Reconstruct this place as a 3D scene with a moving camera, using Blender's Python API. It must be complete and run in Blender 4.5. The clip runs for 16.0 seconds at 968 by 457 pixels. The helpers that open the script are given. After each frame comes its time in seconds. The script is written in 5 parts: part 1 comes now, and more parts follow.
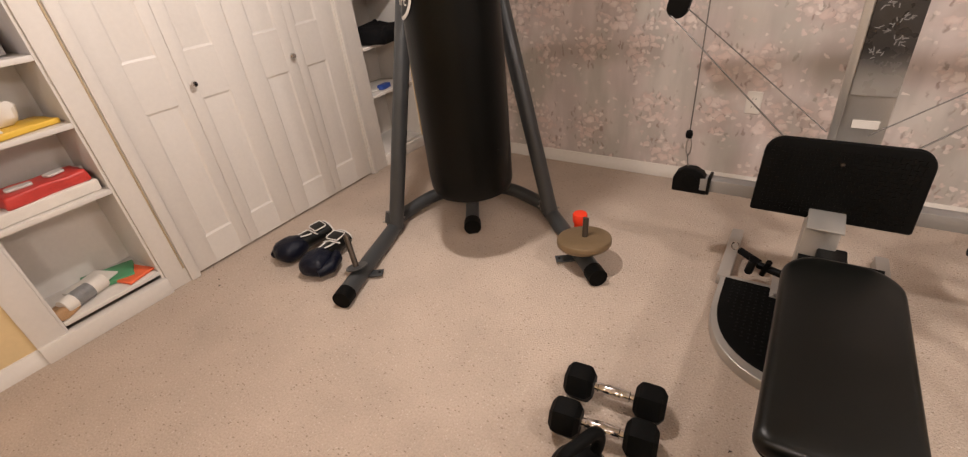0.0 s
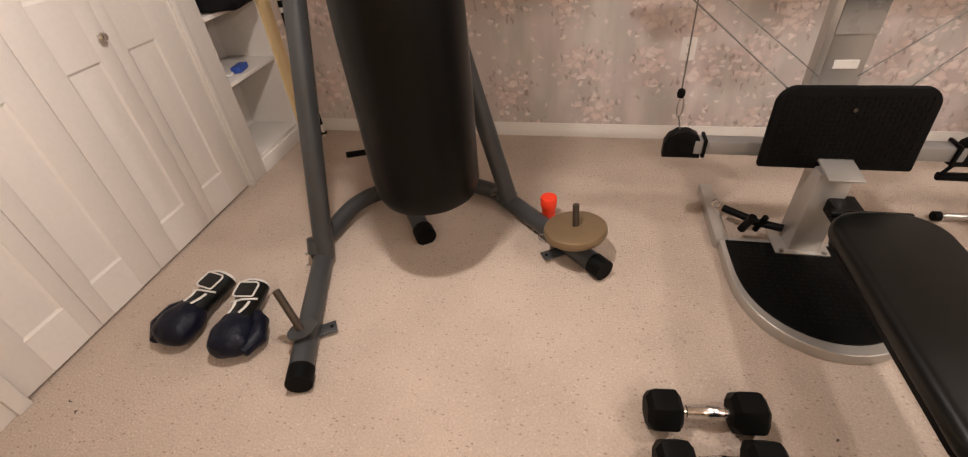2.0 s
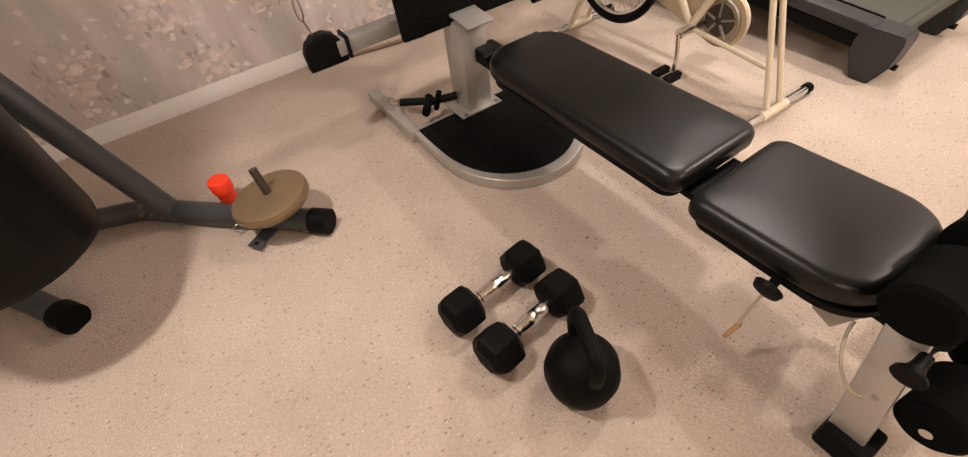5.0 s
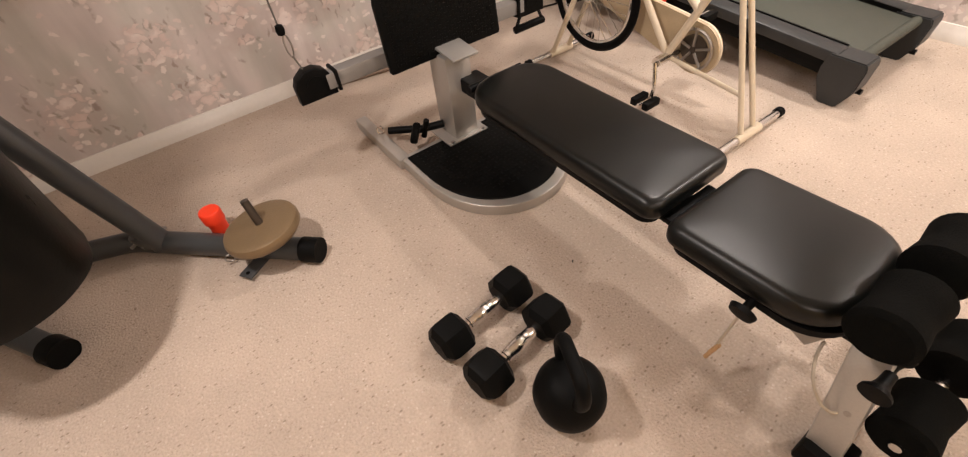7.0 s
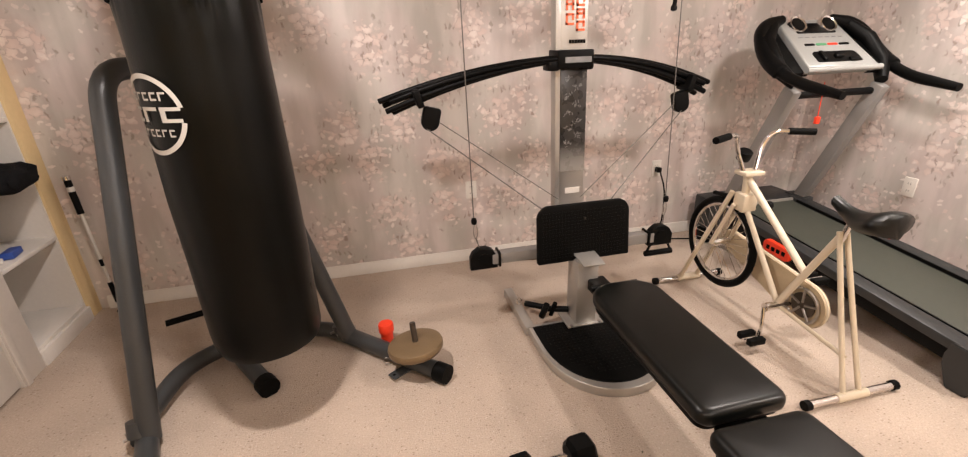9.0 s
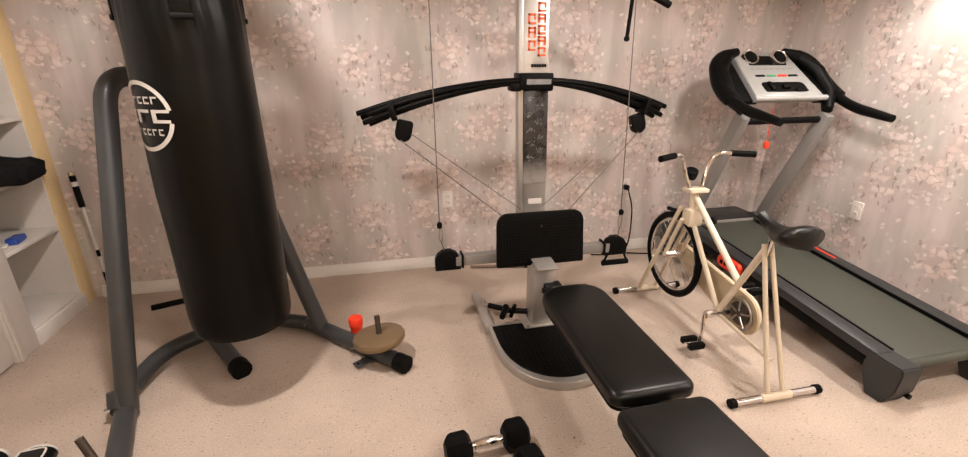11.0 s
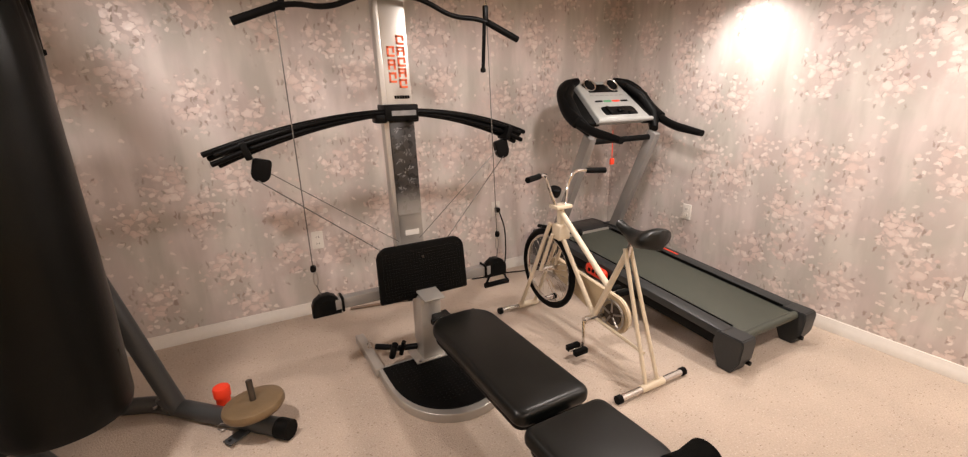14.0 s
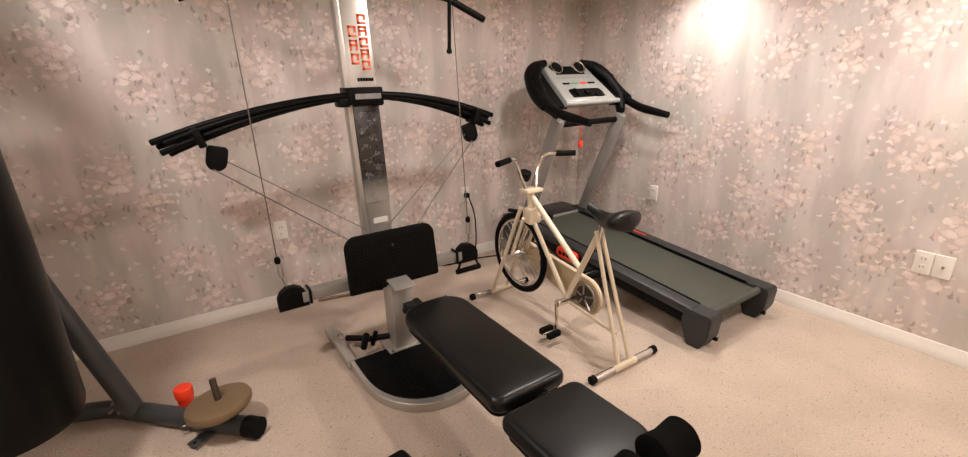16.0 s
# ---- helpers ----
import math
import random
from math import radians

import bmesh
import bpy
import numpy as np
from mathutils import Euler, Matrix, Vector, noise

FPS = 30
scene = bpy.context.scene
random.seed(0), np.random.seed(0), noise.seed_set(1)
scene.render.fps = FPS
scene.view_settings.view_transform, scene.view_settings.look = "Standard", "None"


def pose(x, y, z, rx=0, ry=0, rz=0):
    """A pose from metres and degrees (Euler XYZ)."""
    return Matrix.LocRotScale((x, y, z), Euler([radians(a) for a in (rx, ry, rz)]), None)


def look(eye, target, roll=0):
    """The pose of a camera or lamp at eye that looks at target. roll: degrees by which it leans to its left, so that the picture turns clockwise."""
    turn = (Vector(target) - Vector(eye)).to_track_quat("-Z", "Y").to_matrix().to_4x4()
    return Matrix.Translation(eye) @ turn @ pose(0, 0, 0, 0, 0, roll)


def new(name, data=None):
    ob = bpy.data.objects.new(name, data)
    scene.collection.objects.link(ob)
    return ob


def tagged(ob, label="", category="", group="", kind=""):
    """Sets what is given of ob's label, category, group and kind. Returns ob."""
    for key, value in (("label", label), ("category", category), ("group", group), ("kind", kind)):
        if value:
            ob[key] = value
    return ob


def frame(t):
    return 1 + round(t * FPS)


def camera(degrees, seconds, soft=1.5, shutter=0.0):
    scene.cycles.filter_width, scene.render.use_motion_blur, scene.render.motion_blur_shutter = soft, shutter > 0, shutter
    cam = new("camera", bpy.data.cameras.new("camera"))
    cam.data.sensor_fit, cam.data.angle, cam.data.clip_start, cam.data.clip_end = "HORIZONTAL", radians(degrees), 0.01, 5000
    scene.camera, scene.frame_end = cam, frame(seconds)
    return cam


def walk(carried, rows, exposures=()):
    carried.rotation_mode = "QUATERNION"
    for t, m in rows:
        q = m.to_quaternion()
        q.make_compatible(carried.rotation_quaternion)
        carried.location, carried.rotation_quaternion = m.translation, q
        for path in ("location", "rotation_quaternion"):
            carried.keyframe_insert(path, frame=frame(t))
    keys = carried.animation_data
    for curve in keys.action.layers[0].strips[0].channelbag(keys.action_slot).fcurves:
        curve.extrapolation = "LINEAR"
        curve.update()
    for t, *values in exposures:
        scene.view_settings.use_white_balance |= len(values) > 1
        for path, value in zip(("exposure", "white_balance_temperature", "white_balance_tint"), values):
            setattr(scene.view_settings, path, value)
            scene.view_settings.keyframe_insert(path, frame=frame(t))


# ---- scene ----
cam = camera(92.4, 16.0, soft=1.2)
PATH = [
    (0, (0.754, 0.847, 1.358), (-0.245, 2.221, 0.302), -6.4),
    (0.5, (0.514, 0.825, 1.365), (-0.265, 2.284, 0.241), -6.5),
    (1, (0.387, 0.886, 1.347), (-0.234, 2.405, 0.204), -5.8),
    (1.5, (0.194, 1.01, 1.327), (-0.316, 2.544, 0.149), -6.8),
    (2, (0.072, 1.073, 1.317), (-0.305, 2.592, 0.071), -5.0),
    (2.5, (-0.066, 1.153, 1.316), (-0.202, 2.68, 0.033), -4.8),
    (3, (-0.107, 1.203, 1.271), (0.116, 2.641, -0.101), -4.9),
    (3.5, (-0.04, 1.215, 1.217), (0.465, 2.534, -0.199), -3.3),
    (4, (0.03, 1.208, 1.176), (0.668, 2.417, -0.284), -3.2),
    (4.5, (0.066, 1.207, 1.153), (0.717, 2.381, -0.33), -5.4),
    (4.7, (0.089, 1.217, 1.124), (0.741, 2.392, -0.358), -6.9),
    (6.8, (0.126, 1.205, 1.094), (0.794, 2.379, -0.381), -9.2),
    (7, (0.108, 1.207, 1.162), (0.835, 2.394, -0.274), -7.2),
    (7.5, (0.128, 1.117, 1.239), (0.865, 2.502, -0.002), -8.0),
    (8, (0.109, 1.012, 1.313), (0.684, 2.609, 0.256), -7.1),
    (8.5, (0.035, 0.927, 1.384), (0.48, 2.66, 0.49), -3.8),
    (8.7, (0.001, 0.865, 1.403), (0.431, 2.644, 0.596), -2.6),
    (10.8, (0.16, 0.523, 1.442), (0.544, 2.357, 0.744), -0.6),
    (11, (0.161, 0.53, 1.42), (0.566, 2.362, 0.728), 0.0),
    (11.5, (0.174, 0.526, 1.411), (0.586, 2.395, 0.833), -0.1),
    (12, (0.153, 0.532, 1.427), (0.688, 2.385, 0.897), -0.2),
    (12.5, (0.137, 0.547, 1.408), (0.825, 2.351, 0.884), -0.6),
    (13, (0.137, 0.576, 1.394), (0.999, 2.294, 0.842), -0.6),
    (13.5, (0.126, 0.564, 1.405), (1.038, 2.249, 0.833), -0.6),
    (14, (0.135, 0.571, 1.408), (1.064, 2.247, 0.835), -1.2),
    (14.5, (0.142, 0.581, 1.406), (1.096, 2.243, 0.833), -1.4),
    (15, (0.155, 0.591, 1.399), (1.147, 2.233, 0.831), -1.5),
    (15.5, (0.161, 0.614, 1.392), (1.197, 2.223, 0.812), -1.5),
    (16, (0.141, 0.609, 1.398), (1.176, 2.198, 0.762), -1.4),
]
walk(cam, [(t, look(eye, target, roll)) for t, eye, target, roll in PATH],
     [(0.0, 0.06), (1.0, 0.08), (2.5, 0.18), (7.0, 0.3), (8.5, 0.3), (11.0, 0.30), (12.5, 0.22), (14.0, 0.1), (16.0, 0.0)])

# ---- light ----
world = bpy.data.worlds.new("world")
scene.world = world
world.use_nodes = True
world.node_tree.nodes["Background"].inputs[0].default_value = (0.9, 0.8, 0.7, 1)
world.node_tree.nodes["Background"].inputs[1].default_value = 0.02
CEIL = 2.085


def downlight(x, y, watts, degrees, blend, size, color):
    """A ceiling lamp that shines straight down, as from a recessed can."""
    lamp = bpy.data.lights.new("downlight_bulb", "SPOT")
    lamp.energy, lamp.spot_size, lamp.spot_blend, lamp.shadow_soft_size, lamp.color = watts, radians(degrees), blend, size, color
    ob = new("downlight_bulb", lamp)
    ob.matrix_world = look((x, y, CEIL - 0.015), (x, y, 0))
    return ob


WARM = (1.0, 0.885, 0.83)
# The pair near y = 0 is unseen, added to brighten the south end.
for a in ((-0.42, 2.12, 104, 178, 0.30, 0.06, WARM), (1.83, 2.04, 88, 178, 0.30, 0.09, WARM),
          (-0.54, -0.10, 40, 178, 0.30, 0.06, WARM), (1.30, 0.0, 92, 178, 0.30, 0.10, WARM),
          (2.85, 2.42, 52, 124, 0.9, 0.04, (1.0, 0.92, 0.85)), (2.75, 0.75, 104, 150, 0.5, 0.05, (1.0, 0.90, 0.82))):
    downlight(*a)

# ---- materials ----


def material(name, color, rough=0.5, metal=0.0, vary=0.08, scale=6.0, bump=0.0, bump_scale=200.0, spec=0.5, fine=None, coat=0.0):
    """A surface with blotchy and fine variation of its colour, and fine relief."""
    m = bpy.data.materials.new(name)
    m.use_nodes = True
    t = m.node_tree
    n, l = t.nodes, t.links
    b = n["Principled BSDF"]
    b.inputs["Roughness"].default_value, b.inputs["Metallic"].default_value = rough, metal
    b.inputs["Specular IOR Level"].default_value = spec
    b.inputs["Coat Weight"].default_value = coat
    geo = n.new("ShaderNodeNewGeometry")
    big, small = n.new("ShaderNodeTexNoise"), n.new("ShaderNodeTexNoise")
    big.inputs["Scale"].default_value, small.inputs["Scale"].default_value = scale, fine or scale * 25
    big.inputs["Detail"].default_value, small.inputs["Detail"].default_value = 4, 3
    l.new(geo.outputs["Position"], big.inputs["Vector"]), l.new(geo.outputs["Position"], small.inputs["Vector"])
    add = n.new("ShaderNodeMath")
    add.operation = "ADD"
    l.new(big.outputs[0], add.inputs[0]), l.new(small.outputs[0], add.inputs[1])
    ramp = n.new("ShaderNodeMapRange")
    ramp.inputs["From Min"].default_value, ramp.inputs["From Max"].default_value = 0.6, 1.4
    ramp.inputs["To Min"].default_value, ramp.inputs["To Max"].default_value = 1 - vary, 1 + vary
    l.new(add.outputs[0], ramp.inputs["Value"])
    mul = n.new("ShaderNodeVectorMath")
    mul.operation = "SCALE"
    mul.inputs[0].default_value = color
    l.new(ramp.outputs[0], mul.inputs["Scale"]), l.new(mul.outputs[0], b.inputs["Base Color"])
    rr = n.new("ShaderNodeMapRange")
    rr.inputs["From Min"].default_value, rr.inputs["From Max"].default_value = 0.3, 0.7
    rr.inputs["To Min"].default_value, rr.inputs["To Max"].default_value = max(0.02, rough - 0.08), min(1, rough + 0.08)
    l.new(big.outputs[0], rr.inputs["Value"]), l.new(rr.outputs[0], b.inputs["Roughness"])
    if bump:
        bn, tex = n.new("ShaderNodeBump"), n.new("ShaderNodeTexNoise")
        tex.inputs["Scale"].default_value, tex.inputs["Detail"].default_value = bump_scale, 4
        l.new(geo.outputs["Position"], tex.inputs["Vector"])
        bn.inputs["Strength"].default_value, bn.inputs["Distance"].default_value = bump, 0.01
        l.new(tex.outputs[0], bn.inputs["Height"]), l.new(bn.outputs[0], b.inputs["Normal"])
    return m


def mix_color(t, fac, a, b):
    """A colour mix node; a and b are sockets or colours. Returns its output."""
    x = t.nodes.new("ShaderNodeMix")
    x.data_type = "RGBA"
    t.links.new(fac, x.inputs[0])
    for value, socket in ((a, x.inputs[6]), (b, x.inputs[7])):
        if isinstance(value, tuple):
            socket.default_value = (*value, 1)
        else:
            t.links.new(value, socket)
    return x.outputs[2]


def ramp_node(t, value, lo, hi, a=0.0, b=1.0):
    r = t.nodes.new("ShaderNodeMapRange")
    r.interpolation_type = "SMOOTHSTEP"
    for k, v in (("From Min", lo), ("From Max", hi), ("To Min", a), ("To Max", b)):
        r.inputs[k].default_value = v
    t.links.new(value, r.inputs["Value"])
    return r.outputs[0]


def wallpaper_material():
    """Mauve-grey watercolour paper with bunches of pale pink blossom and a scatter of petals."""
    m = material("wallpaper", (0.5, 0.44, 0.42), 0.42, 0, 0.08, 2.5, 0.05, 350, 0.5)
    t = m.node_tree
    n, l = t.nodes, t.links
    b = n["Principled BSDF"]

    def math_node(op, a, c):
        x = n.new("ShaderNodeMath")
        x.operation = op
        for value, socket in ((a, x.inputs[0]), (c, x.inputs[1])):
            if isinstance(value, float):
                socket.default_value = value
            else:
                l.new(value, socket)
        return x.outputs[0]

    def vec(op, a, c):
        x = n.new("ShaderNodeVectorMath")
        x.operation = op
        for value, socket in ((a, x.inputs[0]), (c, x.inputs[1])):
            if isinstance(value, tuple):
                socket.default_value = value
            else:
                l.new(value, socket)
        return x.outputs[0]

    geo, sep, flat = n.new("ShaderNodeNewGeometry"), n.new("ShaderNodeSeparateXYZ"), n.new("ShaderNodeCombineXYZ")
    l.new(geo.outputs["Position"], sep.inputs[0])
    l.new(math_node("ADD", sep.outputs[0], sep.outputs[1]), flat.inputs[0]), l.new(sep.outputs[2], flat.inputs[1])
    p = flat.outputs[0]

    def cloud(stretch, seed, detail=4):
        x = n.new("ShaderNodeTexNoise")
        x.noise_dimensions = "2D"
        x.inputs["Scale"].default_value, x.inputs["Detail"].default_value = 1, detail
        l.new(vec("ADD", vec("MULTIPLY", p, stretch), (seed, seed * 1.7, 0)), x.inputs["Vector"])
        return x

    wobble = vec("MULTIPLY", vec("SUBTRACT", cloud((26, 26, 0), 4.0, 3).outputs["Color"], (0.5, 0.5, 0.5)), (0.042, 0.042, 0))
    q = vec("ADD", p, wobble)

    def cells(stretch, seed, feature="F1", rand=1.0):
        v = n.new("ShaderNodeTexVoronoi")
        v.voronoi_dimensions = "2D"
        v.inputs["Scale"].default_value, v.inputs["Randomness"].default_value = 1, rand
        v.feature = feature
        l.new(vec("ADD", vec("MULTIPLY", q, stretch), (seed, seed * 0.7, 0)), v.inputs["Vector"])
        return v

    def split(v):
        x = n.new("ShaderNodeSeparateColor")
        l.new(v.outputs["Color"], x.inputs[0])
        return x.outputs

    # watercolour ground
    ground = mix_color(t, ramp_node(t, cloud((6.5, 1.6, 0), 2.0).outputs[0], 0.34, 0.66), (0.42, 0.385, 0.36), (0.63, 0.575, 0.545))
    tint = mix_color(t, ramp_node(t, cloud((3.4, 2.6, 0), 7.0).outputs[0], 0.38, 0.62), (0.505, 0.485, 0.435), (0.60, 0.505, 0.485))
    half = n.new("ShaderNodeValue")
    half.outputs[0].default_value = 0.42
    c = mix_color(t, half.outputs[0], ground, tint)
    # bunches
    bunch = cells((3.3, 2.9, 0), 3.3, rand=0.72)
    edge_noise = math_node("MULTIPLY", math_node("SUBTRACT", cloud((17, 17, 0), 9.0, 2).outputs[0], 0.5), 0.55)
    away = math_node("ADD", bunch.outputs["Distance"], edge_noise)
    core = ramp_node(t, away, 0.22, 0.33, 1, 0)
    halo = ramp_node(t, away, 0.36, 0.58, 1, 0)
    c = mix_color(t, math_node("MULTIPLY", ramp_node(t, away, 0.14, 0.50, 1, 0), 0.40), c, (0.46, 0.35, 0.32))
    # dark stalks and leaves round and between the petals
    leaf = cells((38, 15, 0), 5.9)
    ls = split(leaf)
    leaves = math_node("MULTIPLY", math_node("MULTIPLY", halo, ramp_node(t, leaf.outputs["Distance"], 0.12, 0.36, 0.72, 0)), ramp_node(t, ls[0], 0.60, 0.64))
    c = mix_color(t, leaves, c, mix_color(t, ls[2], (0.27, 0.19, 0.165), (0.29, 0.265, 0.22)))
    # loose petals
    loose = cells((27, 33, 0), 9.1)
    los = split(loose)
    scatter = math_node("MULTIPLY", ramp_node(t, loose.outputs["Distance"], 0.26, 0.40, 1, 0),
                        math_node("MAXIMUM", ramp_node(t, los[0], 0.91, 0.93), math_node("MULTIPLY", halo, ramp_node(t, los[0], 0.66, 0.70))))
    c = mix_color(t, math_node("MULTIPLY", scatter, 0.8), c, mix_color(t, los[1], (0.66, 0.545, 0.505), (0.78, 0.72, 0.675)))
    # overlapping petals of the blossoms
    petal, rim = cells((17, 25, 0), 1.7), cells((17, 25, 0), 1.7, "DISTANCE_TO_EDGE")
    ps = split(petal)
    shape = math_node("MULTIPLY", ramp_node(t, rim.outputs["Distance"], 0.02, 0.075), ramp_node(t, petal.outputs["Distance"], 0.50, 0.64, 1, 0))
    blossom = math_node("MULTIPLY", math_node("MULTIPLY", core, shape), ramp_node(t, ps[0], 0.24, 0.28))
    tone = mix_color(t, ps[1], (0.665, 0.535, 0.49), (0.79, 0.715, 0.67))
    tone = mix_color(t, ramp_node(t, petal.outputs["Distance"], 0.15, 0.55, 0, 0.55), tone, (0.60, 0.47, 0.43))
    c = mix_color(t, math_node("MULTIPLY", blossom, 0.80), c, tone)
    l.new(c, b.inputs["Base Color"])
    l.new(ramp_node(t, math_node("MAXIMUM", blossom, scatter), 0, 1, 0.50, 0.37), b.inputs["Roughness"])
    return m


def carpet_material():
    """Pale cut pile with a knotty grain and a scatter of small brown flecks."""
    m = material("carpet", (0.495, 0.405, 0.332), 0.95, 0, 0.18, 3, 0.8, 150, 0.2, fine=130)
    t = m.node_tree
    n, l = t.nodes, t.links
    b = n["Principled BSDF"]
    c = b.inputs["Base Color"].links[0].from_socket
    geo = n.new("ShaderNodeNewGeometry")
    for stretch, lo, strength, color in (((75, 140, 75), 0.925, 0.62, (0.19, 0.135, 0.095)), ((170, 110, 120), 0.88, 0.35, (0.30, 0.23, 0.18)), ((120, 120, 120), 0.90, 0.5, (0.66, 0.58, 0.50))):
        v, scale = n.new("ShaderNodeTexVoronoi"), n.new("ShaderNodeVectorMath")
        scale.operation = "MULTIPLY"
        scale.inputs[1].default_value = stretch
        v.inputs["Scale"].default_value = 1
        l.new(geo.outputs["Position"], scale.inputs[0]), l.new(scale.outputs[0], v.inputs["Vector"])
        sep, fleck = n.new("ShaderNodeSeparateColor"), n.new("ShaderNodeMath")
        l.new(v.outputs["Color"], sep.inputs[0])
        fleck.operation = "MULTIPLY"
        l.new(ramp_node(t, sep.outputs[0], lo, lo + 0.02), fleck.inputs[0]), l.new(ramp_node(t, v.outputs["Distance"], 0.2, 0.5, strength, 0), fleck.inputs[1])
        c = mix_color(t, fleck.outputs[0], c, color)
    l.new(c, b.inputs["Base Color"])
    return m


WALLPAPER = wallpaper_material()
CARPET = carpet_material()
PAINT = material("white_paint", (0.68, 0.645, 0.60), 0.38, 0, 0.04, 2, 0.04, 60)
CEILING = material("ceiling_paint", (0.78, 0.72, 0.62), 0.8, 0, 0.03, 3, 0.15, 120)
CREAM = material("yellow_paint", (0.66, 0.50, 0.27), 0.6, 0, 0.05, 2, 0.05, 90)
VINYL = material("black_vinyl", (0.003, 0.0034, 0.0028), 0.33, 0, 0.12, 2, 0.05, 420, 0.34)
BAG = material("bag_leather", (0.002, 0.0022, 0.0017), 0.34, 0, 0.3, 4, 0.06, 160, 0.17)
FOAM = material("black_foam", (0.0035, 0.0035, 0.003), 0.9, 0, 0.15, 9, 0.3, 320, 0.06)
GREYTUBE = material("grey_tube_paint", (0.052, 0.055, 0.057), 0.40, 0.3, 0.08, 8, 0.03, 300)
SILVER = material("silver_paint", (0.46, 0.44, 0.41), 0.36, 0.6, 0.06, 8, 0.02, 200)
UPRIGHT = material("upright_grey", (0.26, 0.25, 0.24), 0.4, 0.3, 0.06, 8, 0.02, 200)
PLASTIC = material("black_plastic", (0.003, 0.003, 0.003), 0.44, 0, 0.15, 12, 0.06, 300, 0.10)
RUBBER = material("black_rubber", (0.003, 0.003, 0.0028), 0.55, 0, 0.2, 14, 0.1, 240, 0.08)
CHROME = material("chrome", (0.72, 0.7, 0.68), 0.14, 1.0, 0.05, 20)
STEEL = material("dull_steel", (0.4, 0.38, 0.36), 0.35, 1.0, 0.1, 15)
TAN = material("tan_plate", (0.20, 0.138, 0.075), 0.4, 0.3, 0.12, 9, 0.1, 150)
RED = material("red_plastic", (0.80, 0.045, 0.012), 0.42, 0, 0.06, 14)
ORANGE = material("orange_print", (0.83, 0.15, 0.055), 0.5, 0, 0.08, 20)
CREAMTUBE = material("cream_enamel", (0.685, 0.595, 0.455), 0.35, 0, 0.08, 9, 0.03, 200)
BELT = material("belt_rubber", (0.052, 0.056, 0.043), 0.7, 0, 0.14, 3, 0.2, 500)
GREYDECK = material("treadmill_grey", (0.020, 0.022, 0.023), 0.45, 0, 0.1, 6, 0.05, 250)
CONSOLE = material("console_silver", (0.40, 0.41, 0.40), 0.38, 0.3, 0.05, 9)
WHITEP = material("white_plastic", (0.70, 0.665, 0.615), 0.4, 0, 0.03, 12)
NAVY = material("navy_leather", (0.0028, 0.004, 0.011), 0.40, 0, 0.25, 10, 0.25, 90, 0.2)
OFFWHITE = material("offwhite_trim", (0.58, 0.56, 0.52), 0.5, 0, 0.08, 14)
CLOTH = material("black_cloth", (0.006, 0.006, 0.007), 0.95, 0, 0.25, 14, 0.5, 200, 0.2)
WOOD = material("tan_wood", (0.42, 0.25, 0.12), 0.5, 0, 0.2, 8, 0.1, 60)
BLUE = material("blue_plastic", (0.03, 0.08, 0.35), 0.4, 0, 0.1, 12)
PAPER = material("paper", (0.72, 0.68, 0.62), 0.7, 0, 0.08, 14)
GREENP = material("green_print", (0.08, 0.30, 0.14), 0.5, 0, 0.1, 14)
YELLOWP = material("yellow_print", (0.75, 0.48, 0.06), 0.5, 0, 0.1, 14)
REDP = material("red_print", (0.55, 0.05, 0.04), 0.4, 0, 0.25, 14)
GREYP = material("grey_print", (0.22, 0.22, 0.22), 0.45, 0, 0.3, 30)
TANGUARD = material("tan_guard", (0.47, 0.37, 0.24), 0.5, 0, 0.2, 10, 0.05, 120)
WEBBING = material("grey_webbing", (0.06, 0.057, 0.054), 0.7, 0, 0.2, 30, 0.2, 500, 0.25)
TREAD = material("tread_relief", (0.0032, 0.0032, 0.003), 0.42, 0, 0.2, 14, 0.05, 240, 0.15)
DARKTAN = material("brown_bar", (0.20, 0.14, 0.10), 0.5, 0.2, 0.15, 20)
DARKSTEEL = material("dark_steel", (0.075, 0.06, 0.048), 0.4, 0.6, 0.15, 20)
CORD = material("pale_cord", (0.42, 0.36, 0.28), 0.6, 0, 0.1, 30)
CABLE = material("steel_cable", (0.16, 0.15, 0.14), 0.4, 0.7, 0.1, 60)

def fading_label():
    """The tower's dark label, which fades into grey at its lower end."""
    m = material("tower_label_print", (0.022, 0.021, 0.021), 0.3, 0, 0.5, 22)
    t = m.node_tree
    geo, sep = t.nodes.new("ShaderNodeNewGeometry"), t.nodes.new("ShaderNodeSeparateXYZ")
    t.links.new(geo.outputs["Position"], sep.inputs[0])
    b = t.nodes["Principled BSDF"]
    dark = b.inputs["Base Color"].links[0].from_socket
    t.links.new(mix_color(t, ramp_node(t, sep.outputs[2], 0.76, 0.92, 1, 0), dark, (0.30, 0.285, 0.265)), b.inputs["Base Color"])
    return m


LABEL = fading_label()

# ---- mesh tools ----


def smooth(bm, angle=40):
    for f in bm.faces:
        f.smooth = True
    for e in bm.edges:
        if len(e.link_faces) == 2 and e.calc_face_angle(0) > radians(angle):
            e.smooth = False


